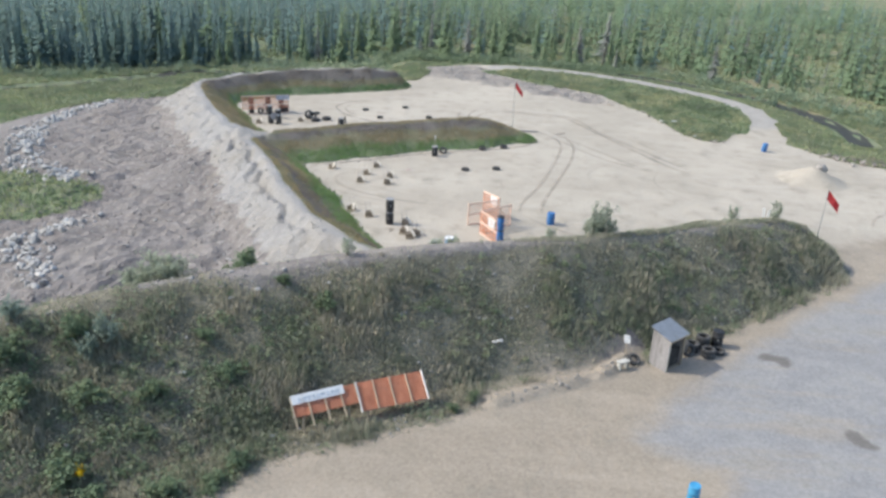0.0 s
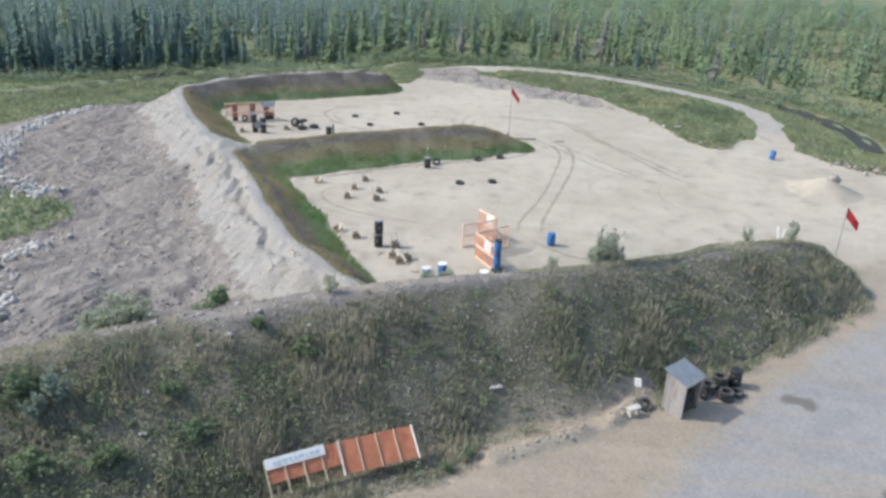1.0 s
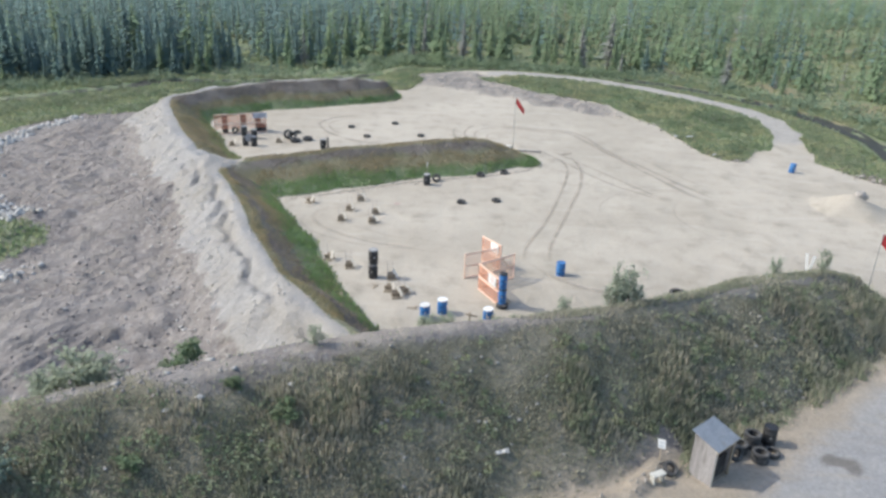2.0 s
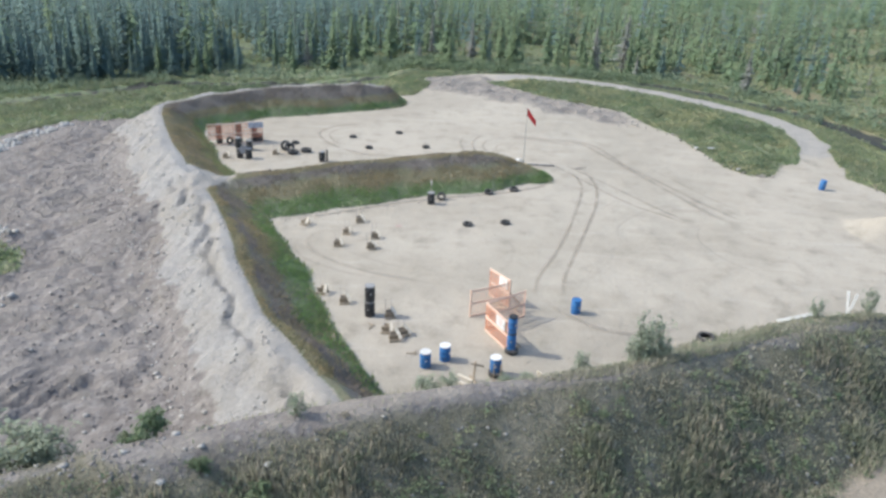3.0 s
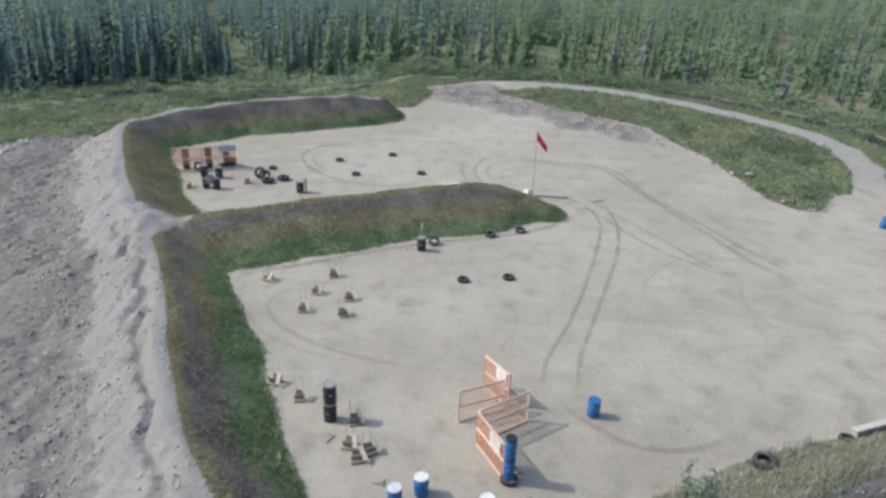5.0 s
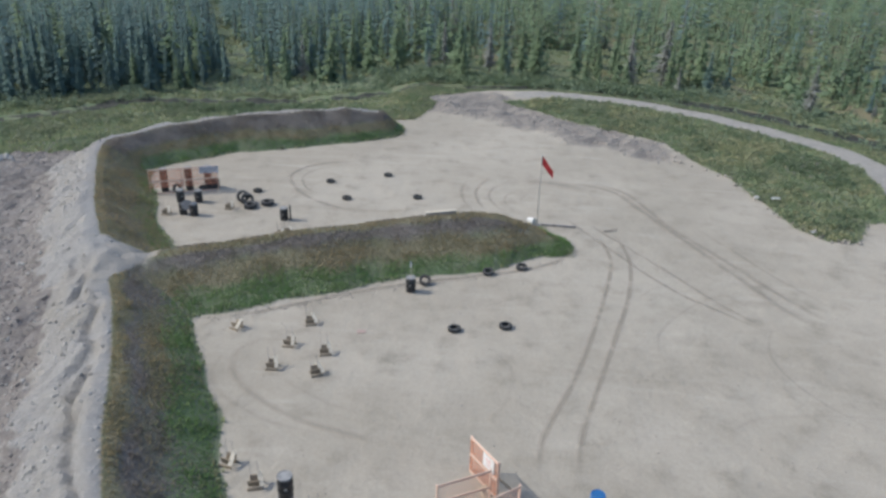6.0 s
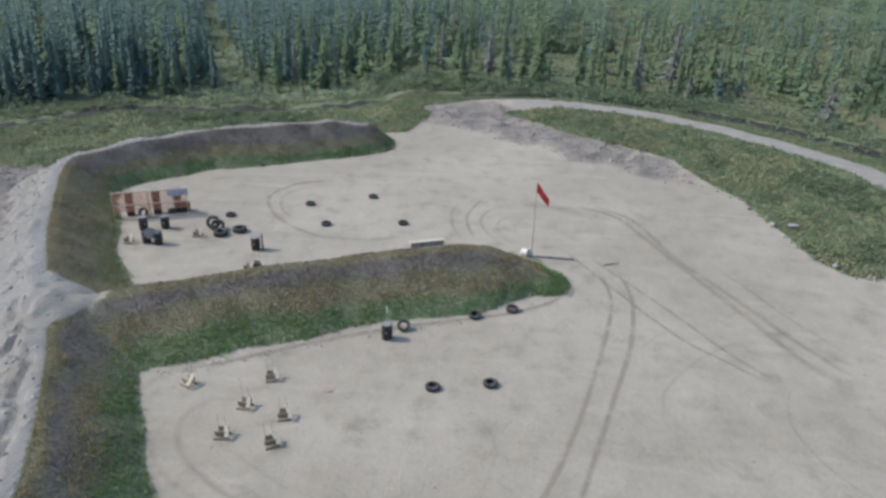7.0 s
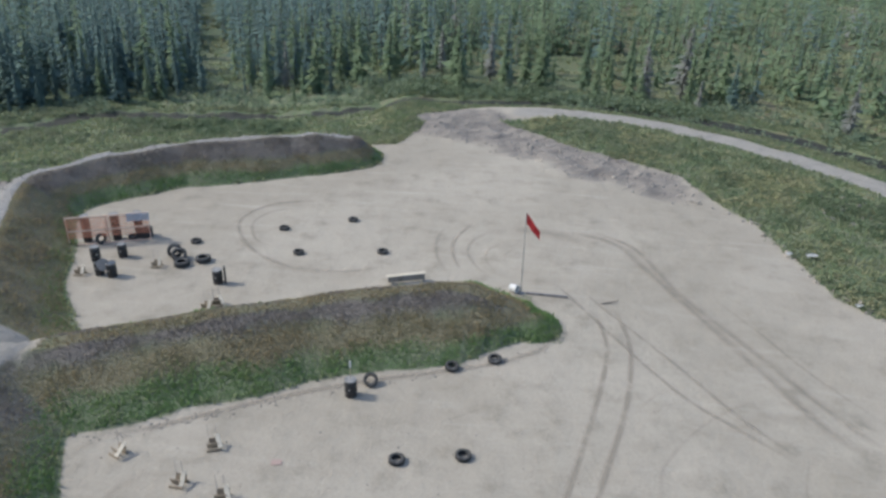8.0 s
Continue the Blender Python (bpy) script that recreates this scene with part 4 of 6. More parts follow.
def edge_scrub(g, z, x, y):
    d, _, side = nearest(x, y, FOREST_EDGE)
    return smooth(7, 2, np.where(side > 0, 0.8 * d, 1.6 * d)) * (0.2 + 0.8 * smooth(-0.3, 0.4, vnoise(x, y, 3.5, 45)))


clumps("edge_scrub", scatter(11000, (-80, 72), (58, 124), edge_scrub), 0.75, 20, 0.16, EDGELEAF, "young trees and scrub along the forest edge", 1.5)
clumps("shade_scrub", scatter(3000, (-12, 107), (26, 121), lambda g, z, x, y: smooth(4.5, 2.0, nearest(x, y, FOREST_EDGE)[0]) * (g["wet"] > 1.0) * (0.3 + 0.7 * smooth(-0.3, 0.3, vnoise(x, y, 3, 62)))), 0.7, 20, 0.15, DARKLEAF, "dark scrub in the shade of the forest edge", 1.2)
clumps("island_tufts", scatter(3800, (4, 70), (35, 106), lambda g, z, x, y: (inside(x, y, ISLAND) > 0.3) * (z["turf"] > 0.5) * smooth(0.0, 0.5, vnoise(x, y, 3.0, 82) + 0.3 * smooth(6, 2, np.hypot(x - 25.5, y - 90)))), 0.45, 24, 0.10, STRAWLEAF, "yellowing grass tufts on the grass island", 0.9)
clumps("island_bushes", scatter(1500, (4, 70), (35, 106), lambda g, z, x, y: (inside(x, y, ISLAND) > 0.2) * (z["turf"] > 0.5) * smooth(0.25, 0.55, vnoise(x, y, 2.2, 83) + 0.25 * smooth(26, 30, x))), 0.5, 30, 0.10, DARKLEAF, "dark green low bushes on the grass island", 1.1)
clumps("island_scrub", scatter(1500, (24, 74), (36, 96), lambda g, z, x, y: smooth(5.6, 3.2, np.hypot((x - 30.2) * 1.9, y - 86.6) + 1.4 * vnoise(x, y, 2.0, 80)) * (z["turf"] > 0.6)), 0.42, 30, 0.10, DARKLEAF, "dark green scrub between stones on the grass island")


def conifer(levels, per, spread, seed, ragged=0.35, bare=0.06, wide=0.30):
    """A unit-height narrow conifer: drooping fronds round a stem, as vertices and triangles."""
    r = np.random.default_rng(seed)
    V, F = [], []
    lean = r.uniform(0, 6.283)
    for k in range(levels):
        u = bare + (0.97 - bare) * (k / (levels - 1)) ** 0.92
        reach = 1.25 * spread * (1 - u) * (0.75 + 0.4 * r.random()) + 0.012
        reach *= 0.55 + 0.45 * min(1, (u - bare) / 0.15)
        for j in range(per):
            a = 6.283 * (j + r.random()) / per + 2.4 * k
            length = max(0.010, reach * (1 + ragged * r.normal()) * (1 + 0.18 * np.cos(a - lean)))
            d = np.array([np.cos(a), np.sin(a), 0])
            p = np.array([-np.sin(a), np.cos(a), 0])
            base = np.array([0, 0, u + 0.02 * r.normal()])
            tip = base + d * length + np.array([0, 0, length * (-0.45 + 0.2 * r.normal())])
            mid = base + d * length * 0.5
            w = length * wide * min(1.0, 22 / levels) * r.uniform(0.7, 1.3) + 0.004
            drop = np.array([0, 0, -0.32 * length - 0.012])
            i = len(V)
            V += [base, mid + p * w + drop, tip, mid - p * w + drop]
            F += [(i, i + 1, i + 2), (i, i + 2, i + 3)]
    i = len(V)
    V += [np.array([0.008, 0, 0.94]), np.array([-0.008, 0, 0.94]), np.array([0, 0, 1.03])]
    F += [(i, i + 1, i + 2)]
    return np.array(V), np.array(F)


def woods():
    """Places of the trees: x, y, ground height, height, kind (0 dark spruce, 1 light larch, 2 grey lichen-hung tree), distance to the edge."""
    xs, ys = np.meshgrid(np.arange(-182, 183, 1.55), np.arange(62, 268, 1.55))
    x = xs.ravel() + rng.uniform(-0.95, 0.95, xs.size)
    y = ys.ravel() + rng.uniform(-0.95, 0.95, xs.size)
    d, _, side = nearest(x, y, FOREST_EDGE)
    dark = smooth(4, -44, x - 0.12 * (y - 110) + 12 * vnoise(x, y, 20, 51))
    glade = smooth(0.05, 0.45, vnoise(x, y, 13, 54) + 0.5 * vnoise(x, y, 5, 55)) * smooth(0, 25, x)
    thick = (0.20 + 0.52 * dark + 0.22 * smooth(-0.3, 0.5, vnoise(x, y, 7, 52)) + 0.12 * smooth(20, -10, x)) * (0.6 + 0.4 * smooth(0, 14, d)) * (1 + 0.4 * smooth(140, 190, y))
    thick = thick * (1 - 0.82 * glade)
    ride = nearest(x, y, [(-27, 106), (-29.5, 116), (-36, 132), (-41, 143), (-52, 167), (-60, 185), (-76, 222)])[0]
    thick = thick * (0.05 + 0.95 * smooth(1.0, 4.0, ride + 0.9 * vnoise(x, y, 5, 56)))
    keep = (side > 0) & (d > 0.6) & (np.abs(x) < 0.62 * (y + 6) + 10) & (rng.random(x.size) < thick)
    x, y, dark, d = x[keep], y[keep], dark[keep], d[keep]
    tall = (6.6 + 1.6 * dark + 0.9 * vnoise(x, y, 12, 53)) * (0.32 + 0.92 * rng.random(x.size) ** 1.15)
    tall *= 0.62 + 0.38 * smooth(0, 6, d)
    kind = (rng.random(x.size) > 0.16 + 0.74 * dark).astype(int)
    grey = (rng.random(x.size) < 0.22 * smooth(12, 2, d) * smooth(5, 20, x) + 0.03) & (dark < 0.5)
    return x, y, lie(x, y)["z"], tall, np.where(grey, 2, kind), d


CROWNS = ((SPRUCE, "dark green spruce crowns with haze blue in their colour"), (LARCH, "light green larch crowns"), (GREYTREE, "grey lichen-hung crowns"))
EDGE_TREES = (("spruce", SPRUCE, "slender dark green spruce at the forest edge"), ("larch", LARCH, "light green feathery larch at the forest edge"),
              ("grey_tree", GREYTREE, "thin grey lichen-hung tree at the forest edge"))


def crown_form(kind, seed, levels, per):
    """Spruce: slim and full; larch: looser and wider; grey tree: thin and ragged."""
    spread, ragged, bare, wide = ((.082, .40, .04, .30), (.115, .50, .05, .24), (.09, .6, .12, .18))[kind]
    return conifer(levels, per, spread, seed, ragged, bare, wide)


def plant_forest():
    x, y, z, tall, kind, d = woods()
    edge = np.argsort(d + 60 * (np.abs(x) > 70))[:170]
    is_edge = np.zeros(x.size, bool)
    is_edge[edge] = True
    forest = thing("forest", "dense dark spruce and paler larch forest behind the range", "forest", kind="stuff")
    pick = rng.integers(0, 5, x.size)
    turn = rng.uniform(0, 6.283, x.size)
    slim = rng.uniform(0.75, 1.3, x.size) * np.where(kind == 0, 1 + 0.35 * smooth(-5, 20, x), 1)
    reach = np.digitize(y, (132, 165))
    for k, (mat, title) in enumerate(CROWNS):
        VV, FF, TT, base = [], [], [], 0
        for f in range(5):
            for far, (levels, per) in enumerate(((18, 6), (12, 5), (9, 5))):
                sel = np.where((kind == k) & (pick == f) & ~is_edge & (reach == far))[0]
                if not len(sel):
                    continue
                V, F = crown_form(k, 1 + f + 5 * k, levels, per)
                c, s = np.cos(turn[sel])[:, None], np.sin(turn[sel])[:, None]
                h = tall[sel][:, None]
                wide = h * slim[sel][:, None] * (1 + 0.25 * far)
                P = np.stack([x[sel][:, None] + wide * (V[:, 0] * c - V[:, 1] * s), y[sel][:, None] + wide * (V[:, 0] * s + V[:, 1] * c), z[sel][:, None] + h * V[:, 2]], 2)
                VV.append(P.reshape(-1, 3))
                FF.append((F[None] + base + (np.arange(len(sel)) * len(V))[:, None, None]).reshape(-1, 3))
                TT.append(np.repeat(rng.uniform(-0.11, 0.11, len(sel)), len(V)))
                base += len(sel) * len(V)
        me = arrays_mesh("crowns", np.concatenate(VV), np.concatenate(FF), np.concatenate(TT))
        part("crowns", me, mat, forest, title)
    sel = np.where(~is_edge & (y < 165))[0]
    a = np.arange(4) * math.pi / 2
    ring = np.stack([np.cos(a), np.sin(a)], 1)
    r0 = (0.012 * tall[sel] + 0.02)[:, None]
    low = np.stack([x[sel][:, None] + r0 * ring[:, 0], y[sel][:, None] + r0 * ring[:, 1], np.repeat(z[sel][:, None] - 0.3, 4, 1)], 2)
    high = np.stack([x[sel][:, None] + 0.2 * r0 * ring[:, 0], y[sel][:, None] + 0.2 * r0 * ring[:, 1], np.repeat((z + 0.9 * tall)[sel][:, None], 4, 1)], 2)
    V = np.concatenate([low, high], 1).reshape(-1, 3)
    k = (np.arange(len(sel)) * 8)[:, None, None]
    F = (np.array([[i, (i + 1) % 4, 4 + (i + 1) % 4, 4 + i] for i in range(4)])[None] + k).reshape(-1, 4)
    part("trunks", arrays_mesh("trunks", V, F), BARK, forest, "thin grey-brown trunks")
    # the trees along the forest's edge stand singly
    firsts = {}
    for i in edge:
        key = (int(kind[i]), int(pick[i]))
        m = Matrix.Translation((x[i], y[i], z[i] - 0.05)) @ Matrix.Rotation(turn[i], 4, "Z") @ Matrix.Rotation(rng.normal() * 0.02, 4, "X") @ Matrix.Diagonal((tall[i] * slim[i], tall[i] * slim[i], tall[i], 1))
        if key not in firsts:
            name, mat, label = EDGE_TREES[key[0]]
            t = thing(name, label, "tree", "trees along the forest edge")
            V, F = crown_form(key[0], 1 + key[1] + 5 * key[0], 44, 8)
            part("trunk", tube(bmesh.new(), [(0, 0, -.05), (0.004, 0, .4), (0, .003, .93)], [.016, .010, .002], 7), BARK, t)
            part("crown", arrays_mesh("crown", V, F), mat, t)
            t.matrix_basis = m
            firsts[key] = t
        else:
            made = copy_thing(firsts[key], m)
            made.matrix_basis = m


plant_forest()


def shrub_form(name, label, seed, wide, tall, leaves, leaf, material, group):
    """A bush: forking stems, twigs and small leaves held along them in loose sprays."""
    r = np.random.default_rng(seed)
    t = thing(name, label, "shrub", group)
    bm, sprays = bmesh.new(), []
    for k in range(10):
        a, out = 6.283 * k / 10 + r.random(), wide * r.uniform(0.15, 0.8)
        h = tall * (1.0 - 0.55 * out / wide) * r.uniform(0.6, 1.1)
        d = np.array([math.cos(a), math.sin(a), 0])
        mid, tip = 0.45 * out * d + (0, 0, 0.5 * h), out * d + (0, 0, h)
        tube(bm, [0.03 * d - (0, 0, 0.1), mid, tip], [0.020, 0.012, 0.003], 5)
        sprays.append((mid, tip))
        for _ in range(4):
            u = r.uniform(0.15, 0.95)
            p = mid * (1 - u) + tip * u
            q = p + r.normal(size=3) * (0.2 * wide, 0.2 * wide, 0.06 * tall) + d * 0.08 * wide + (0, 0, 0.12 * tall * r.random())
            tube(bm, [p, q], [0.007, 0.002], 4)
            sprays.append((p, q))
        sprays.append((mid * 0.5, mid + r.normal(size=3) * 0.2 * wide))
    part("stem", bm, BARK, t)
    pick = r.integers(0, len(sprays), leaves)
    u = r.random((leaves, 1)) ** 0.7
    lo, hi = np.array([p for p, _ in sprays]), np.array([q for _, q in sprays])
    c = lo[pick] * (1 - u) + hi[pick] * u + r.normal(size=(leaves, 3)) * np.array([wide, wide, tall * 0.6]) * 0.085
    c[:, 2] = np.maximum(c[:, 2], 0.04)
    V, F = leaf_quads(c, leaf)
    part("foliage", arrays_mesh("foliage", V, F), material, t)
    return t


def shrubs(form, places):
    """Sets the first form at the first place and copies it to the others: x, y, scale across, scale up."""
    for k, (x, y, s, u) in enumerate(places):
        m = Matrix.Translation((x, y, height(x, y) - 0.03)) @ Matrix.Rotation(2.4 * k, 4, "Z") @ Matrix.Diagonal((s, s, u, 1))
        if k:
            copy_thing(form, m).matrix_basis = m
        else:
            form.matrix_basis = m


crest = "shrubs on the front berm"
shrubs(shrub_form("willow_shrub", "upright grey-green willow shrub on the berm crest", 3, 0.85, 1.8, 950, 0.06, PALELEAF, crest), [(9.3, 35.2, 1.15, 1.4), (-12.4, 27.4, 1.8, 1.15), (-3.8, 29.2, .55, .6), (-11.6, 27.5, 1.3, .85), (-13.2, 26.9, 1.3, .8), (8.8, 34.9, .9, .9), (9.9, 35.3, .8, .8), (6.5, 34.2, .6, .75), (18.6, 40.7, .6, .8), (21.9, 42.2, .65, 1.0), (0.4, 32.0, .8, .45), (1.3, 32.1, .6, .4), (4.3, 33.5, .7, .3), (3.4, 33.2, .5, .3)])
shrubs(shrub_form("round_shrub", "rounded dark green shrub beside the berm crest", 4, 0.8, 1.1, 1000, 0.065, DARKLEAF, crest), [(-8.6, 28.6, 1.0, 1.2), (-9.4, 28.5, .6, .6), (-6.4, 27.0, .6, .6), (-4.4, 26.6, .9, .8), (-14.0, 22.6, 1, 1.0), (-10.4, 21.0, 1.0, .8), (-12.6, 20.3, 1.2, .8), (1.6, 23.4, .5, .4), (-7.0, 17.9, .8, .5), (-6.4, 19.0, .8, .7), (-8.6, 17.2, 1.0, .7), (-10.6, 16.2, 1.2, .9), (-12.2, 17.4, 1.3, 1.0), (2.5, 24.2, .6, .5), (-7.8, 22.8, .9, .6), (-9.2, 24.0, .8, .5), (-14.8, 19.4, 1.4, 1.1), (-16.0, 21.0, 1.2, 1.0)])
shrubs(shrub_form("silver_shrub", "silvery green leafy shrub on the berm side", 5, 0.8, 1.3, 700, 0.07, SILVER, crest), [(-12.7, 22.5, .8, 1.4), (-13.1, 21.9, .7, 1.1), (-9.9, 15.2, 1.1, .8), (-16.5, 22.6, 1, .9)])
blades("goldenrod", (np.array([-11.65 + 0.12 * math.sin(k) for k in range(40)]), np.array([17.35 + 0.15 * math.cos(3 * k) for k in range(40)]), np.array([height(-11.65, 17.35) + 0.6] * 40)), 0.35, 0.10, GOLD, "yellow flowering goldenrod among weeds")


# ---- things ----
def stand(ob, x, y, yaw=0, lift=0.0, tip=0.0, side=0.0):
    """Sets a thing on the ground at x, y."""
    ob.matrix_basis = pose(x, y, height(x, y) + lift, tip, side, yaw)
    return ob


def drum(name, label, body, lid, group, r=0.285, k=1.0):
    """A plastic drum 0.88 m high with rolled ribs, a rimmed lid and two bungs."""
    t = thing(name, label, "barrel", group)
    rib = [(0.0, 0.0), (r - .02, 0.0), (r - .005, 0.015), (r - .005, 0.05), (r - .022, 0.07), (r - .008, 0.12), (r, 0.27), (r + .012, 0.285), (r + .012, 0.31), (r, 0.325),
           (r + .002, 0.44), (r, 0.56), (r + .012, 0.575), (r + .012, 0.60), (r, 0.615), (r - .008, 0.76), (r - .022, 0.80), (r - .005, 0.82)]
    rib = [(a, k * b) for a, b in rib]
    part("body", lathe(bmesh.new(), rib, 28), body, t, smooth=True)
    top = part("lid", lathe(bmesh.new(), [(a, k * b) for a, b in ((r - .012, 0.80), (r + .006, 0.815), (r + .006, 0.86), (r - .008, 0.88), (r - .024, 0.88), (r - .03, 0.862), (0.0, 0.864))], 28), lid, t)
    for s in (-1, 1):
        part("print_patch", box(bmesh.new(), .004, .10, .08, Matrix.Rotation(2.6 + 1.9 * s, 4, "Z") @ Matrix.Translation((r + .003, 0, k * (.44 + .02 * s)))), WHITE if lid is WHITE else STEEL, t)
        part("bung", lathe(bmesh.new(), [(0.035, 0.862), (0.035, 0.876), (0.028, 0.882), (0.0, 0.882)], 12, Matrix.Translation((0.6 * r * s, 0, .864 * (k - 1)))), lid, top)
    return t


def tyre_form(label, group, r=0.34, w=0.11):
    """A worn car tyre: a hollow casing with tread lugs."""
    t = thing("tyre", label, "tyre", group)
    p = [(r * .58, -w * .75), (r * .68, -w), (r * .88, -w), (r * .965, -w * .8), (r, -w * .4), (r, w * .4), (r * .965, w * .8), (r * .88, w), (r * .68, w), (r * .58, w * .75), (r * .63, w * .3), (r * .80, w * .7),
         (r * .92, w * .5), (r * .92, -w * .5), (r * .80, -w * .7), (r * .63, -w * .3)]
    part("casing", lathe(bmesh.new(), p, 28, close=True), RUBBER, t, smooth=True)
    bm = bmesh.new()
    for k in range(30):
        for s in (-1, 1):
            box(bm, 0.016, r * 0.13, w * 0.75, Matrix.Rotation(6.283 * (k + 0.5 * (s > 0)) / 30, 4, "Z") @ Matrix.Translation((r + 0.003, 0, s * w * 0.42)))
    part("tread", bm, RUBBER, t)
    return t


def target_stand(label, group):
    """A low timber trestle: two brown boards, splayed feet, a pale ridge plank and two thin uprights."""
    t = thing("target_stand", label, "target stand", group)
    part("side_board", box(bmesh.new(), .46, .035, .32, Matrix.Translation((-.10, -.06, .20)) @ Matrix.Rotation(radians(16), 4, "X"), .006), BROWNW, t)
    part("side_board", box(bmesh.new(), .46, .035, .32, Matrix.Translation((-.06, .20, .20)) @ Matrix.Rotation(radians(-16), 4, "X"), .006), BROWNW, t)
    for y in (-.16, .26):
        part("foot", beam(bmesh.new(), (-.34, y - .05, .045), (.20, y, .045), .05, .09), BROWNW, t)
    part("ridge_plank", box(bmesh.new(), .17, .62, .04, Matrix.Translation((.12, .04, .34)) @ Matrix.Rotation(radians(20), 4, "Z") @ Matrix.Rotation(radians(24), 4, "X"), .006), PLY, t, "pale bare plank")
    for x in (-.26, .04):
        part("upright", beam(bmesh.new(), (x, .20, .05), (x - .03, .24, 1.0), .014, .025, .003), GREYW, t, "thin grey stick")
    return t


def at_many(first, places):
    """Sets the first and copies it: x, y, yaw, lift, tip, side."""
    for k, (x, y, yaw, *rest) in enumerate(places):
        if k:
            stand(copy_thing(first, Matrix()), x, y, yaw, *rest)
        else:
            stand(first, x, y, yaw, *rest)


bay = "barrels in the range bays"
at_many(drum("blue_barrel", "blue plastic barrel with a white lid on sand", BLUE, WHITE, bay, 0.26, 0.92), [(0.07, 37.9, 20), (0.95, 38.5, 70), (3.3, 37.65, 10, 0.12)])
at_many(drum("blue_barrel", "plain blue plastic barrel standing on sand", BLUE, BLUE, bay, 0.26, 0.92), [(7.66, 43.6, 40), (30.68, 67.7, 10, 0, 0, 7)])
at_many(drum("blue_barrel", "slim blue plastic barrel in a stack of two", BLUE, BLACKD, bay, 0.215), [(4.08, 39.45, 0, 0.2), (4.08, 39.45, 50, 1.08)])
stand(drum("blue_barrel", "faded light blue plastic barrel on the lot", CYAN, CYAN, "", 0.21), 10.55, 18.35, 0)
at_many(drum("black_barrel", "black plastic barrel, one of a stack of two", BLACKD, WORN, bay, 0.265), [(-3.1, 42.35, 0), (-3.08, 42.35, 30, .88), (-17.55, 68.4, 0), (-17.62, 68.42, 60, .88)])
at_many(drum("black_barrel", "single black plastic barrel with a pale worn lid", BLACKD, WORN, bay, 0.27), [(-16.75, 68.3, 0), (-17.4, 70.75, 20), (-10.62, 68.5, 10), (-0.9, 59.35, 10)])
stand(drum("black_barrel", "black plastic barrel beside tyres and shed", BLACKD, BLACKD, bay), 15.05, 30.35)
at_many(drum("black_barrel", "dark barrel with a pale lid behind orange netting", BLACKD, WORN, bay, 0.27, 0.99), [(-20.6, 72.5, 0), (-19.0, 73.1, 0), (-17.75, 73.6, 0), (-20.6, 72.5, 30, .87), (-19.0, 73.1, 30, .87), (-17.75, 73.6, 30, .87)])

flat = "tyres lying on the sand"
at_many(tyre_form("worn black car tyre lying flat on sand", flat, .315, .105), [(1.8, 55.45, 0, .11), (4.36, 56.0, 0, .11), (3.3, 61.95, 0, .16, 12), (5.25, 62.85, 0, .14, 10), (-9.2, 76.2, 0, .11), (-5.08, 78.3, 0, .11), (-7.25, 72.85, 0, .11),
    (-2.2, 73.7, 0, .11), (-14.0, 73.4, 0, .11), (-18.1, 73.4, 0, .11), (3.3, 37.6, 0, .10), (4.1, 39.42, 0, .1), (-0.2, 60.25, 0, .26, 38, 6), (17.9, 43.3, 0, .11), (10.35, 28.15, 30, .22, 32)])
big = tyre_form("large black truck tyre lying on sand", "tyres lying on the sand", .43, .16)
at_many(big, [(13.65, 40.75, 0, .26, 8), (-13.5, 70.2, 0, .16), (-12.5, 70.95, 0, .16), (-14.35, 71.2, 30, .42, 78), (-17.45, 73.75, 0, .16), (-17.45, 73.75, 0, .46), (-13.9, 70.8, 30, .38, 40)])
at_many(tyre_form("black tyre in a stack beside the shed", "tyres beside the shed"), [(14.25, 30.15, 0, .11), (14.27, 30.17, 10, .34), (14.24, 30.12, 20, .57), (13.6, 29.75, 0, .11), (13.62, 29.77, 10, .34), (13.3, 29.25, 30, .3, 70), (14.3, 29.2, 0, .11), (14.28, 29.22, 15, .34), (14.9, 29.6, 0, .11)])
stand(tyre_form("black tyre standing upright behind barrels", ""), -19.6, 72.3, 60, .34, 85)

at_many(target_stand("low timber target base with two thin sticks", "target stands on the sand"), [(-9.0, 54.35, -30), (-5.42, 55.25, 15), (-5.95, 53.1, -10), (-4.05, 52.6, 10), (-6.2, 51.15, 0), (-4.08, 50.9, 25), (-5.95, 44.6, -20), (-4.55, 43.6, 10),
    (-1.95, 42.2, 15), (-1.95, 40.7, -10), (-1.1, 40.5, 30), (-1.5, 40.0, 10), (-14.8, 69.8, 0), (-10.05, 65.6, -10), (-9.6, 66.1, 20), (-18.6, 68.2, 0)])


def netting(length, tall, strand, gap=0.055):
    """A net of crossed strands in the xz plane."""
    bm = bmesh.new()
    for k in range(int(length / gap) + 1):
        box(bm, strand * .8, .004, tall, Matrix.Translation((min(length, k * gap), 0, tall / 2)))
    for k in range(int(tall / gap) + 1):
        box(bm, length, .005, strand, Matrix.Translation((length / 2, 0, min(tall, k * gap))))
    return bm


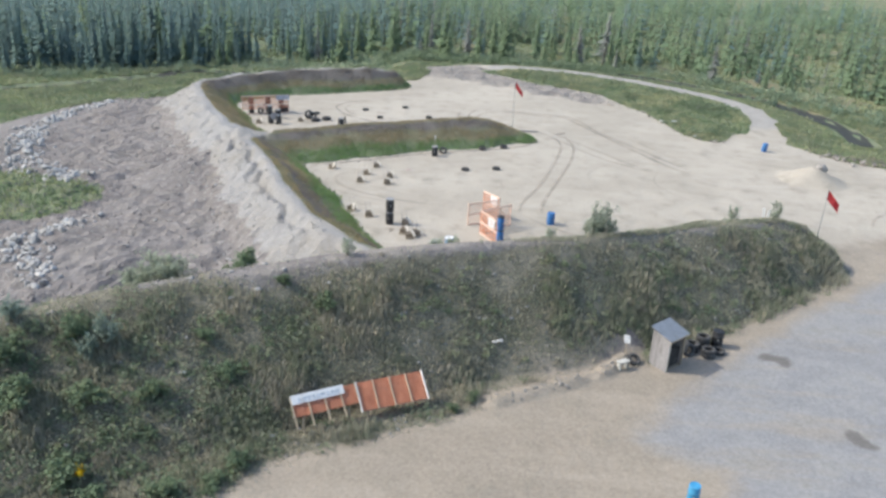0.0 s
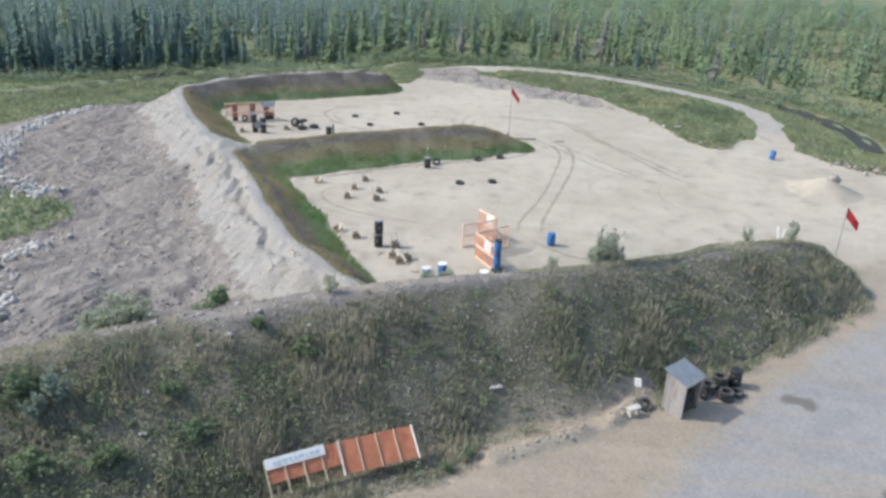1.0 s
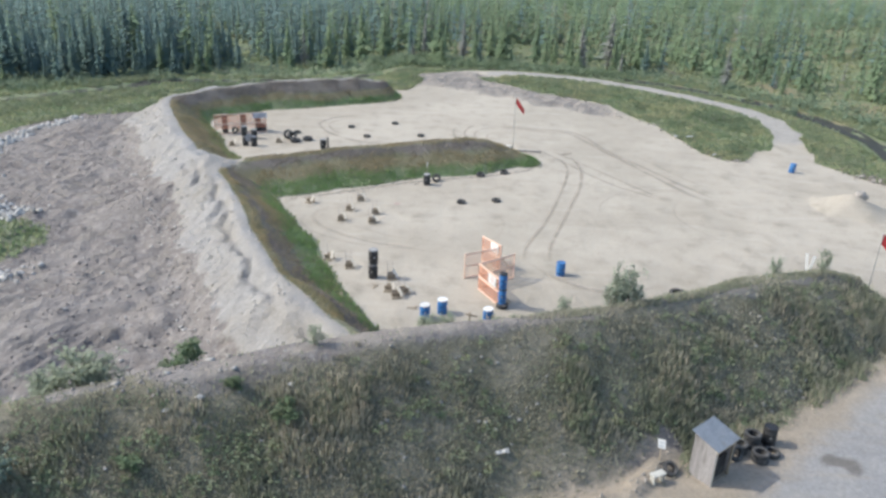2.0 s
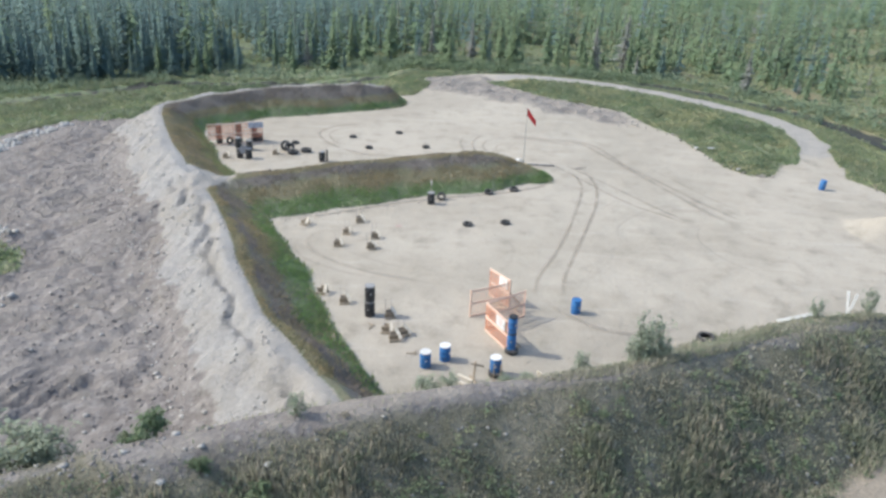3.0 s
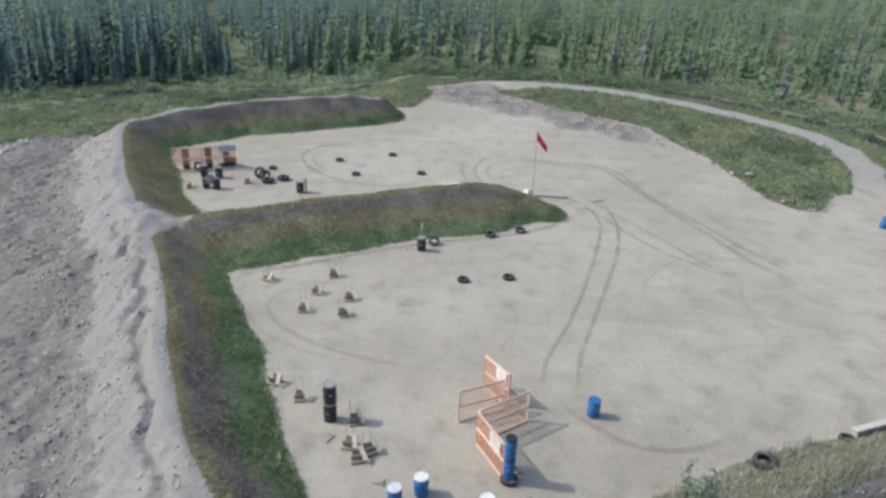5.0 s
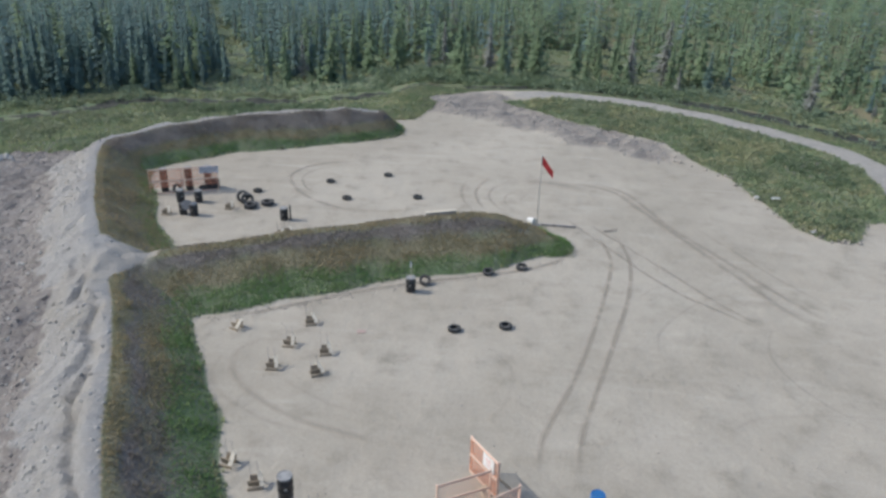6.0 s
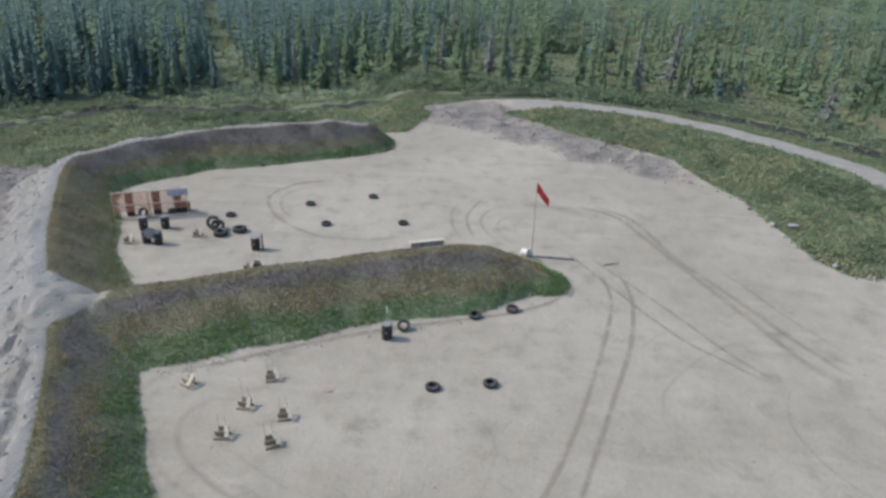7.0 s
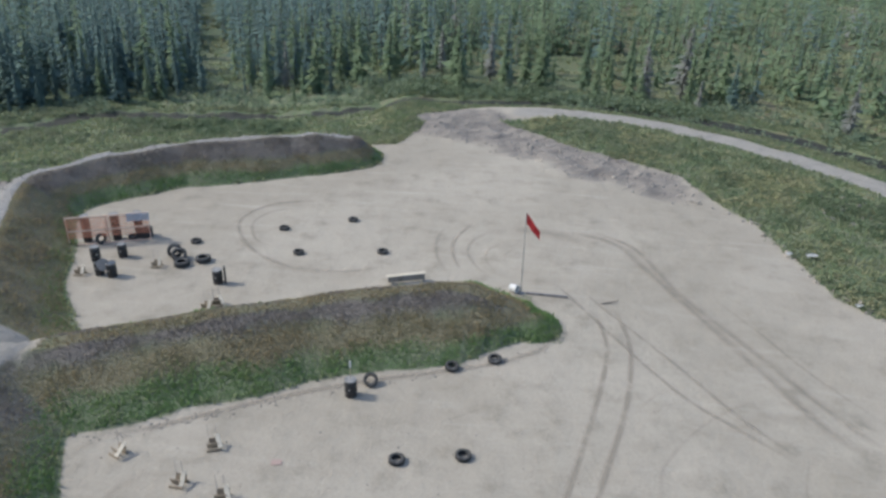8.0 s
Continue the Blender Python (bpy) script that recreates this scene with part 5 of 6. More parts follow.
def net_wall(label, a, b, tall, timber, net, strand, poster=False, brace=1, low=0.0):
    """A free-standing timber frame filled with plastic netting, from a to b on the ground."""
    t = thing("barricade", label, "barricade", "netted barricade walls")
    L = math.hypot(b[0] - a[0], b[1] - a[1])
    for z, n in ((.05, "bottom_rail"), (tall * .52, "middle_rail"), (tall, "top_rail")):
        part(n, beam(bmesh.new(), (0, 0, z), (L, 0, z), .045, .09), timber, t)
    for x in (0, L):
        part("post", beam(bmesh.new(), (x, .05, 0), (x, .05, tall + .04), .045, .09), timber, t)
    part("netting", netting(L, tall - low, strand), net, t, "faded orange plastic netting").location.z = low
    for x in ([L * .95] if brace == 1 else [0.05, L * .95]):
        part("brace", beam(bmesh.new(), (x, .08, tall * .55), (x + .1, .75, .04), .04, .08), WOOD, t, "bare timber brace")
        part("brace_foot", beam(bmesh.new(), (x, .0, .03), (x + .1, .85, .03), .09, .04), WOOD, t)
    if poster:
        p = part("poster", box(bmesh.new(), L * .38, .012, .56, Matrix.Translation((L * .72, -.06, tall - .30))), WHITE, t, "white poster with faded print")
        for k in range(4):
            part("print_bar", box(bmesh.new(), .40 - .06 * k, .003, .045, Matrix.Translation((L * .72, -.0675, tall - .14 - .1 * k))), INKR, p)
    stand(t, a[0], a[1], math.degrees(math.atan2(b[1] - a[1], b[0] - a[0])))
    return t


net_wall("pale timber frame with orange netting and a poster", (2.85, 41.35), (3.86, 39.5), 1.55, PINKW, ORANGE, .012, True)
net_wall("pale timber frame with orange netting on sand", (3.1, 45.25), (4.12, 43.9), 1.6, PINKW, ORANGE, .012, True)
net_wall("timber frame with faded see-through netting", (2.1, 42.62), (3.9, 43.6), 1.5, PINKW, NET, .007)
net_wall("timber frame with faded see-through netting", (3.0, 41.5), (4.92, 42.95), 1.5, PINKW, NET, .007)
far_wall = net_wall("timber frame with bright orange netting in the far bay", (-21.3, 71.6), (-19.2, 72.4), 1.85, PINKW, NETO, .016, low=.5)
far_wall.location.z = 0.02
net_wall("timber frame with bright orange netting in the far bay", (-19.15, 72.4), (-16.9, 73.3), 1.85, PINKW, NETO, .013, low=.5)
tarp = thing("tarpaulin", "pale blue tarpaulin hung over netting in the far bay", "tarpaulin")
bm = bmesh.new()
cells = [[bm.verts.new((1.3 * i / 10, .04 * math.sin(i * 1.3 + j), .62 - .5 * j / 5)) for i in range(11)] for j in range(6)]
for j in range(5):
    for i in range(10):
        bm.faces.new((cells[j][i], cells[j][i + 1], cells[j + 1][i + 1], cells[j + 1][i]))
bmesh.ops.solidify(bm, geom=bm.faces[:], thickness=.006)
part("sheet", bm, CLOTH, tarp)
stand(tarp, -18.0, 72.78, 22, 1.27)


def rack(label, origin, along, up, length, rise, boards, sheet, edge, banner):
    """A tilted board wall at the foot of the berm: an orange sheet on battens and legs."""
    X = Vector(along).normalized()
    Y = Vector(up)
    Y = (Y - X * Y.dot(X)).normalized()
    Z = X.cross(Y)
    t = thing("board_rack", label, "rack", "orange racks at the berm foot")
    m = Matrix((X, Y, Z)).transposed().to_4x4()
    m.translation = Vector(origin) + Z * .10
    t.matrix_basis = m
    bm = bmesh.new()
    n = 24
    lo = rise - sheet
    grid = [[bm.verts.new((length * i / n, lo + sheet * j / 6, .012 * math.sin(i * .9) * math.sin(j))) for i in range(n + 1)] for j in range(7)]
    for j in range(6):
        for i in range(n):
            bm.faces.new((grid[j][i], grid[j][i + 1], grid[j + 1][i + 1], grid[j + 1][i]))
    bmesh.ops.solidify(bm, geom=bm.faces[:], thickness=.008)
    part("sheet", bm, ORANGE, t, "orange plastic mesh sheet")
    for k in range(boards):
        x = length * (k + .02) / (boards - 1 + .04)
        wide = edge if k in (0, boards - 1) else .06
        part("batten", beam(bmesh.new(), (x, -.02, .035), (x, rise + .02, .035), .04, wide), WHITE if edge > .1 and k in (0, boards - 1) else WOOD, t)
    for y in (.06 + (lo > .1) * lo, rise - .05):
        part("rail", beam(bmesh.new(), (-.02, y, -.04), (length + .02, y, -.04), .09, .045), GREYW, t)
    for x in (.35, length - .5):
        part("leg", beam(bmesh.new(), (x, .35, -.05), m.inverted() @ (m @ Vector((x, .35, 0)) + Vector((0, 0, -.75))), .07, .07), BROWNW, t)
    if banner:
        p = part("banner", box(bmesh.new(), length * .80, .40, .008, Matrix.Translation((length * .41, rise - .14, .07)), .003), WHITE, t, "white banner with faded grey print")
        for k in range(9):
            part("print_bar", box(bmesh.new(), .10 + .05 * (k % 3), .10, .004, Matrix.Translation((length * .13 + k * length * .072, rise - .14, .078))), INK, p)
            part("print_bar", box(bmesh.new(), .12 + .04 * ((k + 1) % 3), .04, .004, Matrix.Translation((length * .13 + k * length * .072, rise - .25, .078))), INK, p)


rack("tilted orange rack with pale timber battens", (-2.2, 22.3, -.8), (2.66, 1.2, 0), (-.5, .95, .8), 3.0, 1.3, 5, 1.28, .14, False)
rack("tilted orange rack with a white banner on top", (-4.62, 20.95, -.8), (2.3, 1.25, 0), (-.6, .9, .85), 2.8, 1.3, 5, .85, .06, True)


def build_shed():
    """A small open-fronted booth of upright boards with a tin roof."""
    t = thing("shed", "small weathered grey board booth with a tin roof", "shed")
    w, d, h0, h1 = 1.3, 1.0, 1.74, 2.02
    n = 7
    for k in range(n):
        y0 = d * k / n
        z = h0 + (h1 - h0) * (k + .5) / n
        for x in (0.012, w - .012):
            part("wall_board", box(bmesh.new(), .022 + .004 * (k % 2), d / n - .006, z, Matrix.Translation((x, y0 + d / n / 2, z / 2))), GREYW, t)
    for k in range(9):
        part("wall_board", box(bmesh.new(), w / 9 - .006, .022 + .004 * (k % 2), h1, Matrix.Translation((w * (k + .5) / 9, d - .012, h1 / 2))), GREYW, t)
    for x in (.06, w - .06):
        part("door_post", beam(bmesh.new(), (x, .03, 0), (x, .03, h0), .09, .07), PLY if x < .5 else BROWNW, t)
    part("lintel", beam(bmesh.new(), (0, .03, h0 - .08), (w, .03, h0 - .08), .05, .12), PLY, t)
    part("floor_board", box(bmesh.new(), w - .06, d - .06, .05, Matrix.Translation((w / 2, d / 2, .03))), BROWNW, t)
    # added black sheet that paints the shade inside the booth
    part("half_door", box(bmesh.new(), w - .22, .025, .95, Matrix.Translation((w / 2, .2, .52)), .004), BLACKD, t, "black panel standing for the shade inside")
    bm = bmesh.new()
    slope = math.atan2(h1 - h0, d)
    m = Matrix.Translation((w / 2, d / 2, (h0 + h1) / 2 + .05)) @ Matrix.Rotation(slope, 4, "X")
    ridge = 22
    rows = [[bm.verts.new(m @ Vector(((w + .22) * (i / ridge - .5), sgn * (d / 2 + .14), .012 * (i % 2)))) for i in range(ridge + 1)] for sgn in (-1, 1)]
    for i in range(ridge):
        bm.faces.new((rows[0][i], rows[0][i + 1], rows[1][i + 1], rows[1][i]))
    bmesh.ops.solidify(bm, geom=bm.faces[:], thickness=.012)
    part("roof", bm, TIN, t, "grey corrugated tin roof")
    part("fascia", box(bmesh.new(), w + .2, .025, .10, m @ Matrix.Translation((0, -d / 2 - .12, -.06))), WOOD, t)
    t.matrix_basis = pose(11.75, 27.45, height(11.9, 27.6) - .02, 0, 0, 40.6)


build_shed()

stool = thing("step_stool", "low pale wooden stool at the berm foot", "stool")
part("seat", box(bmesh.new(), .62, .30, .05, Matrix.Translation((0, 0, .42)), .008), OLDWHITE, stool)
for s in (-1, 1):
    part("leg", box(bmesh.new(), .05, .26, .42, Matrix.Translation((s * .24, 0, .21)) @ Matrix.Rotation(s * .12, 4, "Y"), .006), OLDWHITE, stool)
stand(stool, 9.7, 27.55, 28)
sign = thing("small_sign", "small white board with two grey bars on a stake", "sign")
part("stake", beam(bmesh.new(), (0, 0, -.1), (0, 0, .95), .04, .04), WOOD, sign)
board = part("board", box(bmesh.new(), .30, .015, .42, Matrix.Translation((0, -.03, .95)) @ Matrix.Rotation(radians(-8), 4, "Y"), .003), WHITE, sign)
for k in range(2):
    part("print_bar", box(bmesh.new(), .20, .004, .06, Matrix.Translation((0, -.041, 1.02 - .16 * k)) @ Matrix.Rotation(radians(-8), 4, "Y")), INK, board)
stand(sign, 10.0, 28.55, -30, -.1)


def flag_pole(label, tall, droop, hoist):
    t = thing("flag_pole", label, "flag", "red range flags")
    part("pole", lathe(bmesh.new(), [(.035, -.1), (.032, tall * .55), (.025, tall * .56), (.022, tall), (.0, tall + .02)], 12), STEEL, t)
    bm = bmesh.new()
    n, k = 14, 8
    rows = []
    for j in range(k + 1):
        row = []
        for i in range(n + 1):
            u, v = i / n, j / k
            shrink = 1 - .12 * u
            row.append(bm.verts.new((.03 + 1.25 * u * math.cos(droop), .07 * math.sin(7 * u + 2 * v) * u, tall - .03 - 1.25 * u * math.sin(droop) - (hoist * shrink) * v)))
        rows.append(row)
    for j in range(k):
        for i in range(n):
            bm.faces.new((rows[j][i], rows[j][i + 1], rows[j + 1][i + 1], rows[j + 1][i]))
    bmesh.ops.solidify(bm, geom=bm.faces[:], thickness=.004)
    part("cloth", bm, RED, t, "drooping red flag cloth")
    collar = part("foot", lathe(bmesh.new(), [(.16, -.05), (.16, .05), (.06, .12), (.05, .45)], 14), STEEL, t)
    return t


stand(flag_pole("tall steel flag pole with a red flag", 4.9, .92, .6), 6.35, 69.75, -8)
stand(flag_pole("slim flag pole with a drooping red flag", 4.0, .85, .66), 25.9, 44.3, -15)
pail = thing("white_bucket", "white plastic bucket tipped on its side", "bucket")
part("body", lathe(bmesh.new(), [(.19, 0), (.20, .02), (.23, .42), (.25, .44), (.25, .46), (.22, .46), (.19, .04)], 20), WHITE, pail, smooth=True)
stand(pail, 5.75, 70.0, 60, .24, 90)
pole = thing("fallen_beam", "long grey timber lying on the sand", "timber")
part("timber", beam(bmesh.new(), (0, 0, .06), (2.3, -.1, .06), .10, .12), GREYW, pole)
stand(pole, 6.65, 69.75, 0)
bough = thing("branch", "bare crooked branch lying on the sand", "branch")
part("limb", tube(bmesh.new(), [(-.5, -.15, .04), (0, 0, .05), (.35, .06, .06), (.6, .3, .05)], [.03, .03, .02, .01]), BARK, bough)
stand(bough, 11.2, 69.5, 10)


def bench_form(label, length, material):
    t = thing("bench", label, "bench", "benches")
    part("seat", box(bmesh.new(), length, .30, .05, Matrix.Translation((length / 2, 0, .48)), .008), material, t)
    part("apron", box(bmesh.new(), length - .1, .03, .32, Matrix.Translation((length / 2, -.165, .31)), .004), GREYW, t, "grey weathered front board")
    for x in (.2, length - .2):
        part("leg", box(bmesh.new(), .05, .28, .46, Matrix.Translation((x, 0, .23)), .006), material, t)
    return t


stand(bench_form("long weathered white plank bench on sand", 2.4, OLDWHITE), 18.2, 43.5, 24)
stand(bench_form("long pale weathered plank bench behind the berm", 2.2, PLY), -1.2, 69.75, 21)
for k, (x, tilt) in enumerate(((21.85, 9), (22.1, -9))):
    t = thing("white_post", "white board standing on end behind the berm", "post", "white posts")
    part("board", beam(bmesh.new(), (0, 0, -.2), (0, 0, 2.1), .14, .04), WHITE, t)
    stand(t, x + .3, 44.6, -35, 0, 0, tilt)
mat = thing("red_mat", "faded red square mat lying on the sand", "mat")
part("sheet", box(bmesh.new(), .42, .30, .012, Matrix.Translation((0, 0, .03)), .003), surface("faded red cloth", (0.42, 0.31, 0.285), (0.47, 0.36, 0.33), 6, 0.9, 0.3), mat)
stand(mat, -2.8, 54.75, 10)
stick = thing("marker_stake", "white-topped stake in a dark barrel", "stake")
part("stake", beam(bmesh.new(), (0, 0, .6), (0, .02, 1.75), .03, .03), WOOD, stick)
part("tip", beam(bmesh.new(), (0, .02, 1.45), (0, .02, 1.8), .07, .05), WHITE, stick, "white painted tip")
stand(stick, -0.9, 59.35, 0)
frame_ = thing("timber_frame", "rough timber target frame with loose planks", "target frame")
part("post", beam(bmesh.new(), (-.45, 0, 0), (-.38, .05, 1.0), .09, .05), BROWNW, frame_)
part("post", beam(bmesh.new(), (.45, -.05, 0), (.45, -.05, .95), .04, .09), WOOD, frame_)
part("post", beam(bmesh.new(), (.75, -.1, 0), (.76, -.08, .95), .04, .09), WOOD, frame_)
part("cross_bar", beam(bmesh.new(), (-.6, .03, .88), (.0, .08, .72), .04, .08), BROWNW, frame_)
part("foot", beam(bmesh.new(), (-1.1, -.2, .05), (-.55, -.6, .05), .09, .09), PLY, frame_)
part("foot", beam(bmesh.new(), (-.6, .3, .05), (-.3, -.35, .05), .09, .09), BROWNW, frame_)
stand(frame_, 2.75, 37.1, 0)
lid = thing("bucket_lid", "white plastic lid lying on the sand", "lid")
part("disc", lathe(bmesh.new(), [(.0, .02), (.25, .02), (.27, .04), (.27, .07), (.25, .08), (.22, .06), (0, .065)], 24), WHITE, lid)
stand(lid, 2.75, 36.65, 0, .03)
ply = thing("plywood_board", "pale plywood offcut leaning on the berm edge", "board")
part("board", box(bmesh.new(), .32, .03, .95, Matrix.Translation((0, 0, .42)) @ Matrix.Rotation(radians(14), 4, "X"), .004), PLY, ply)
stand(ply, 5.3, 37.0, -50)
plank = thing("plank", "grey plank lying at the berm foot", "timber")
part("board", beam(bmesh.new(), (-.4, 0, .04), (.4, .05, .04), .14, .04), PLY, plank)
stand(plank, 1.9, 37.2, -40)


# ---- stones ----
def stone_mesh(seed, rough=0.28, material=None):
    bm = bmesh.new()
    bmesh.ops.create_icosphere(bm, subdivisions=1, radius=0.5)
    for v in bm.verts:
        v.co *= 1 + rough * noise.noise(v.co * 2.3 + Vector((seed * 3.1, seed, 0))) + 0.5 * rough * noise.noise(v.co * 5 + Vector((0, seed * 2.0, 1)))
        v.co.z *= 0.7
    me = bpy.data.meshes.new("stone")
    bm.to_mesh(me)
    bm.free()
    me.materials.append(material or STONE)
    return me


STONES = [stone_mesh(k) for k in range(7)]


BROWNST = surface("earthy stone", (0.32, 0.295, 0.265), (0.40, 0.37, 0.335), 2.5, 0.9, 0.6)
SOILST = [stone_mesh(k, .35, BROWNST) for k in range(7)]


def stone_pile(label, line, count, spread, size, seed, forms=STONES):
    """A drawn-out heap of field stones along a line."""
    r = np.random.default_rng(seed)
    pile = thing("stone_pile", label, "stone pile", "stone piles")
    pts = np.array(line, float)
    for k in range(count):
        u = r.random() * (len(pts) - 1)
        i = min(int(u), len(pts) - 2)
        p = pts[i] + (pts[i + 1] - pts[i]) * (u - i)
        p[:2] += r.normal(size=2) * p[2] * spread
        s = size * r.uniform(0.55, 1.5)
        o = new("stone", forms[int(r.integers(0, 7))])
        o.parent = pile
        o.matrix_basis = Matrix.Translation((p[0], p[1], height(p[0], p[1]) + s * 0.12 + 0.25 * max(0, r.normal()) * (p[2] > 1.2))) @ Euler(r.uniform(0, 6.28, 3)).to_matrix().to_4x4() @ Matrix.Diagonal((s * r.uniform(.8, 1.4), s, s * r.uniform(.7, 1.1), 1))


stone_pile("long heap of pale grey field stones beside dirt", [(-40.5, 83.5, .5), (-42.5, 76, .7), (-42.2, 69.5, .9), (-39.8, 63.5, 1.1), (-36.8, 57.5, 1.1), (-32.5, 54.6, .8), (-29.4, 53.4, .5)], 295, .9, .46, 1)
stone_pile("heap of pale grey field stones by the grass", [(-24.8, 45, .4), (-26.5, 42.2, .9), (-28.2, 40.8, 1.0), (-25.5, 38.3, .8), (-22.5, 34.4, .5)], 150, .9, .38, 2)
stone_pile("pale stones strewn along the berm foot", [(3.6, 24.3, .25), (6.2, 25.7, .25), (9.2, 27.5, .3)], 16, .8, .17, 3, SOILST)
stone_pile("stones along the edge of the grass island", [(9.5, 92.6, .3), (18.2, 87.4, .35), (22.3, 82.6, .35), (24.3, 73, .3), (25.7, 70.2, .3), (28.2, 70.4, .3)], 60, .8, .24, 4, SOILST)
brush = thing("brush_pile", "heap of grey dead branches and broken stones", "brush pile")
r = np.random.default_rng(9)
rock = stone_mesh(50, .4, DARKST)
for k in range(70):
    x, y = 35.2 + 7.5 * r.random(), 0
    y = 67.4 - 0.55 * (x - 35.2) + 0.7 * r.normal()
    z = height(x, y)
    if k % 3:
        a, L = r.uniform(0, 6.28), r.uniform(.5, 1.5)
        dx, dy = math.cos(a) * L, math.sin(a) * L
        part("branch", tube(bmesh.new(), [(x, y, z + .05), (x + dx * .5, y + dy * .5, z + r.uniform(.15, .45)), (x + dx, y + dy, z + r.uniform(.1, .6))], [.045, .03, .012], 5), BARK, brush)
    else:
        o = new("stone", rock)
        o.parent = brush
        s = r.uniform(.25, .6)
        o.matrix_basis = Matrix.Translation((x, y, z + .1)) @ Euler(r.uniform(0, 6.28, 3)).to_matrix().to_4x4() @ Matrix.Diagonal((s * 1.3, s, s * .8, 1))


def strewn(name, label, count, lo, hi, weight, size, material, seed):
    """Small loose stones, too many to count."""
    r = np.random.default_rng(seed)
    x, y, z = scatter(count, lo, hi, weight)
    shape = []
    for k in range(4):
        v = np.array([(1, 0, 0), (-1, 0, 0), (0, 1, 0), (0, -1, 0), (0, 0, 1), (0, 0, -1), (.6, .6, .5), (-.6, .5, .5), (.5, -.6, .5), (-.5, -.6, .5)], float)
        shape.append(v * r.uniform(.6, 1.2, (10, 1)))
    tri = [(4, 6, 7), (4, 7, 9), (4, 9, 8), (4, 8, 6), (0, 2, 6), (2, 7, 6), (2, 1, 7), (1, 9, 7), (1, 3, 9), (3, 8, 9), (3, 0, 8), (0, 6, 8), (0, 5, 2), (2, 5, 1), (1, 5, 3), (3, 5, 0)]
    n = len(x)
    s = size * np.minimum(r.lognormal(0, .5, n), 2.0)
    a = r.uniform(0, 6.28, n)
    P = np.stack([shape[k % 4] for k in range(n)])
    X = P[:, :, 0] * np.cos(a)[:, None] - P[:, :, 1] * np.sin(a)[:, None]
    Y = P[:, :, 0] * np.sin(a)[:, None] + P[:, :, 1] * np.cos(a)[:, None]
    V = np.stack([x[:, None] + X * s[:, None], y[:, None] + .8 * Y * s[:, None], z[:, None] + .7 * P[:, :, 2] * s[:, None]], 2).reshape(-1, 3)
    F = (np.array(tri)[None] + (np.arange(n) * 10)[:, None, None]).reshape(-1, 3)
    me = arrays_mesh(name, V, F)
    me.materials.append(material)
    tagged(new(name, me), label, "stones", kind="stuff")


CLOD = surface("dry earth clods", (0.215, 0.197, 0.19), (0.265, 0.247, 0.24), 2, 0.95, 0.5)
strewn("earth_clods", "dry brown clods on churned dirt", 36000, (-45, 26), (-8, 90), lambda g, z, x, y: (z["dirt"] > .5) * (z["pale"] < .3) * (.2 + .8 * smooth(-.2, .5, vnoise(x, y - .4 * x, 1.4, 63))), .07, CLOD, 17)
strewn("loose_stones", "loose grey stones and clods on the dirt", 9000, (-45, 26), (-6, 92), lambda g, z, x, y: (z["dirt"] > .5) * (.15 + .85 * smooth(.1, .6, vnoise(x, y, 3, 61)) + .8 * smooth(1.5, .3, np.abs(g["out"] - 4.5))), .075, DARKST, 11)
strewn("pale_stones", "pale loose stones on dirt and berm side", 7000, (-45, 26), (-6, 92), lambda g, z, x, y: (z["dirt"] > .5) * (.1 + .9 * smooth(1.2, .2, np.abs(g["out"] - 4.5))), .09, STONE, 12)
strewn("berm_stones", "stones and clods showing through weeds on the berm", 5000, (-20, 16), (26, 44), lambda g, z, x, y: z["weeds"] * .6, .06, STONE, 13)
strewn("soil_clods", "pale earth clods on the bare berm foot", 1500, (1, 22.5), (12, 31), lambda g, z, x, y: (z["weeds"] < .6) * (g["back"] < -2) * (g["z"] > -1.12) * .9, .05, BROWNST, 19)
FOOTLINE = [(-10.7, 55.0), (-8.4, 56.1), (-5.4, 57.9), (-1.25, 60.0), (2.6, 61.5), (5.4, 62.6), (7.6, 64.3)]
strewn("foot_clods", "grey crumbled clods along the berm foot", 9000, (-12, 53), (9, 66), lambda g, z, x, y: smooth(.45, .1, nearest(x, y, FOOTLINE)[0]), .04, DARKST, 21)
strewn("sand_pebbles", "scattered pebbles on the sand", 2500, (-12, 34), (36, 100), lambda g, z, x, y: (z["turf"] < .2) * (z["weeds"] < .2) * .5, .03, DARKST, 14)
strewn("spoil_clods", "grey clods on the spoil heaps", 3000, (-5, 84), (20, 106), lambda g, z, x, y: z["spoil"], .09, DARKST, 15)
strewn("island_stones", "grey stones among scrub on the grass island", 1600, (24, 74), (36, 96), lambda g, z, x, y: smooth(5.6, 3.0, np.hypot((x - 30.2) * 1.9, y - 86.9) + 1.2 * vnoise(x, y, 1.8, 81)) * .9, .15, DARKST, 20)
rubble = thing("boulder", "grey broken boulder on the sand mound", "boulder")
part("stone", stone_mesh(40, .4, DARKST), DARKST, rubble)
rubble.matrix_basis = pose(32.2, 58.7, height(32.2, 58.7) + .12, 10, 20, 30) @ Matrix.Diagonal((1.3, 1.0, 1.2, 1))
strewn("heap_rubble", "smaller pale stones filling the stone heaps", 6000, (-48, 33), (-21, 86), lambda g, z, x, y: smooth(2.0, .5, np.minimum(nearest(x, y, [(-40.5, 83.5), (-42.5, 76), (-42.2, 69.5), (-39.8, 63.5), (-36.8, 57.5), (-32.5, 54.6), (-29.4, 53.4)])[0], nearest(x, y, [(-24.8, 45), (-26.5, 42.2), (-28.2, 40.8), (-25.5, 38.3), (-22.5, 34.4)])[0] * 1.6)), .17, STONE, 16)
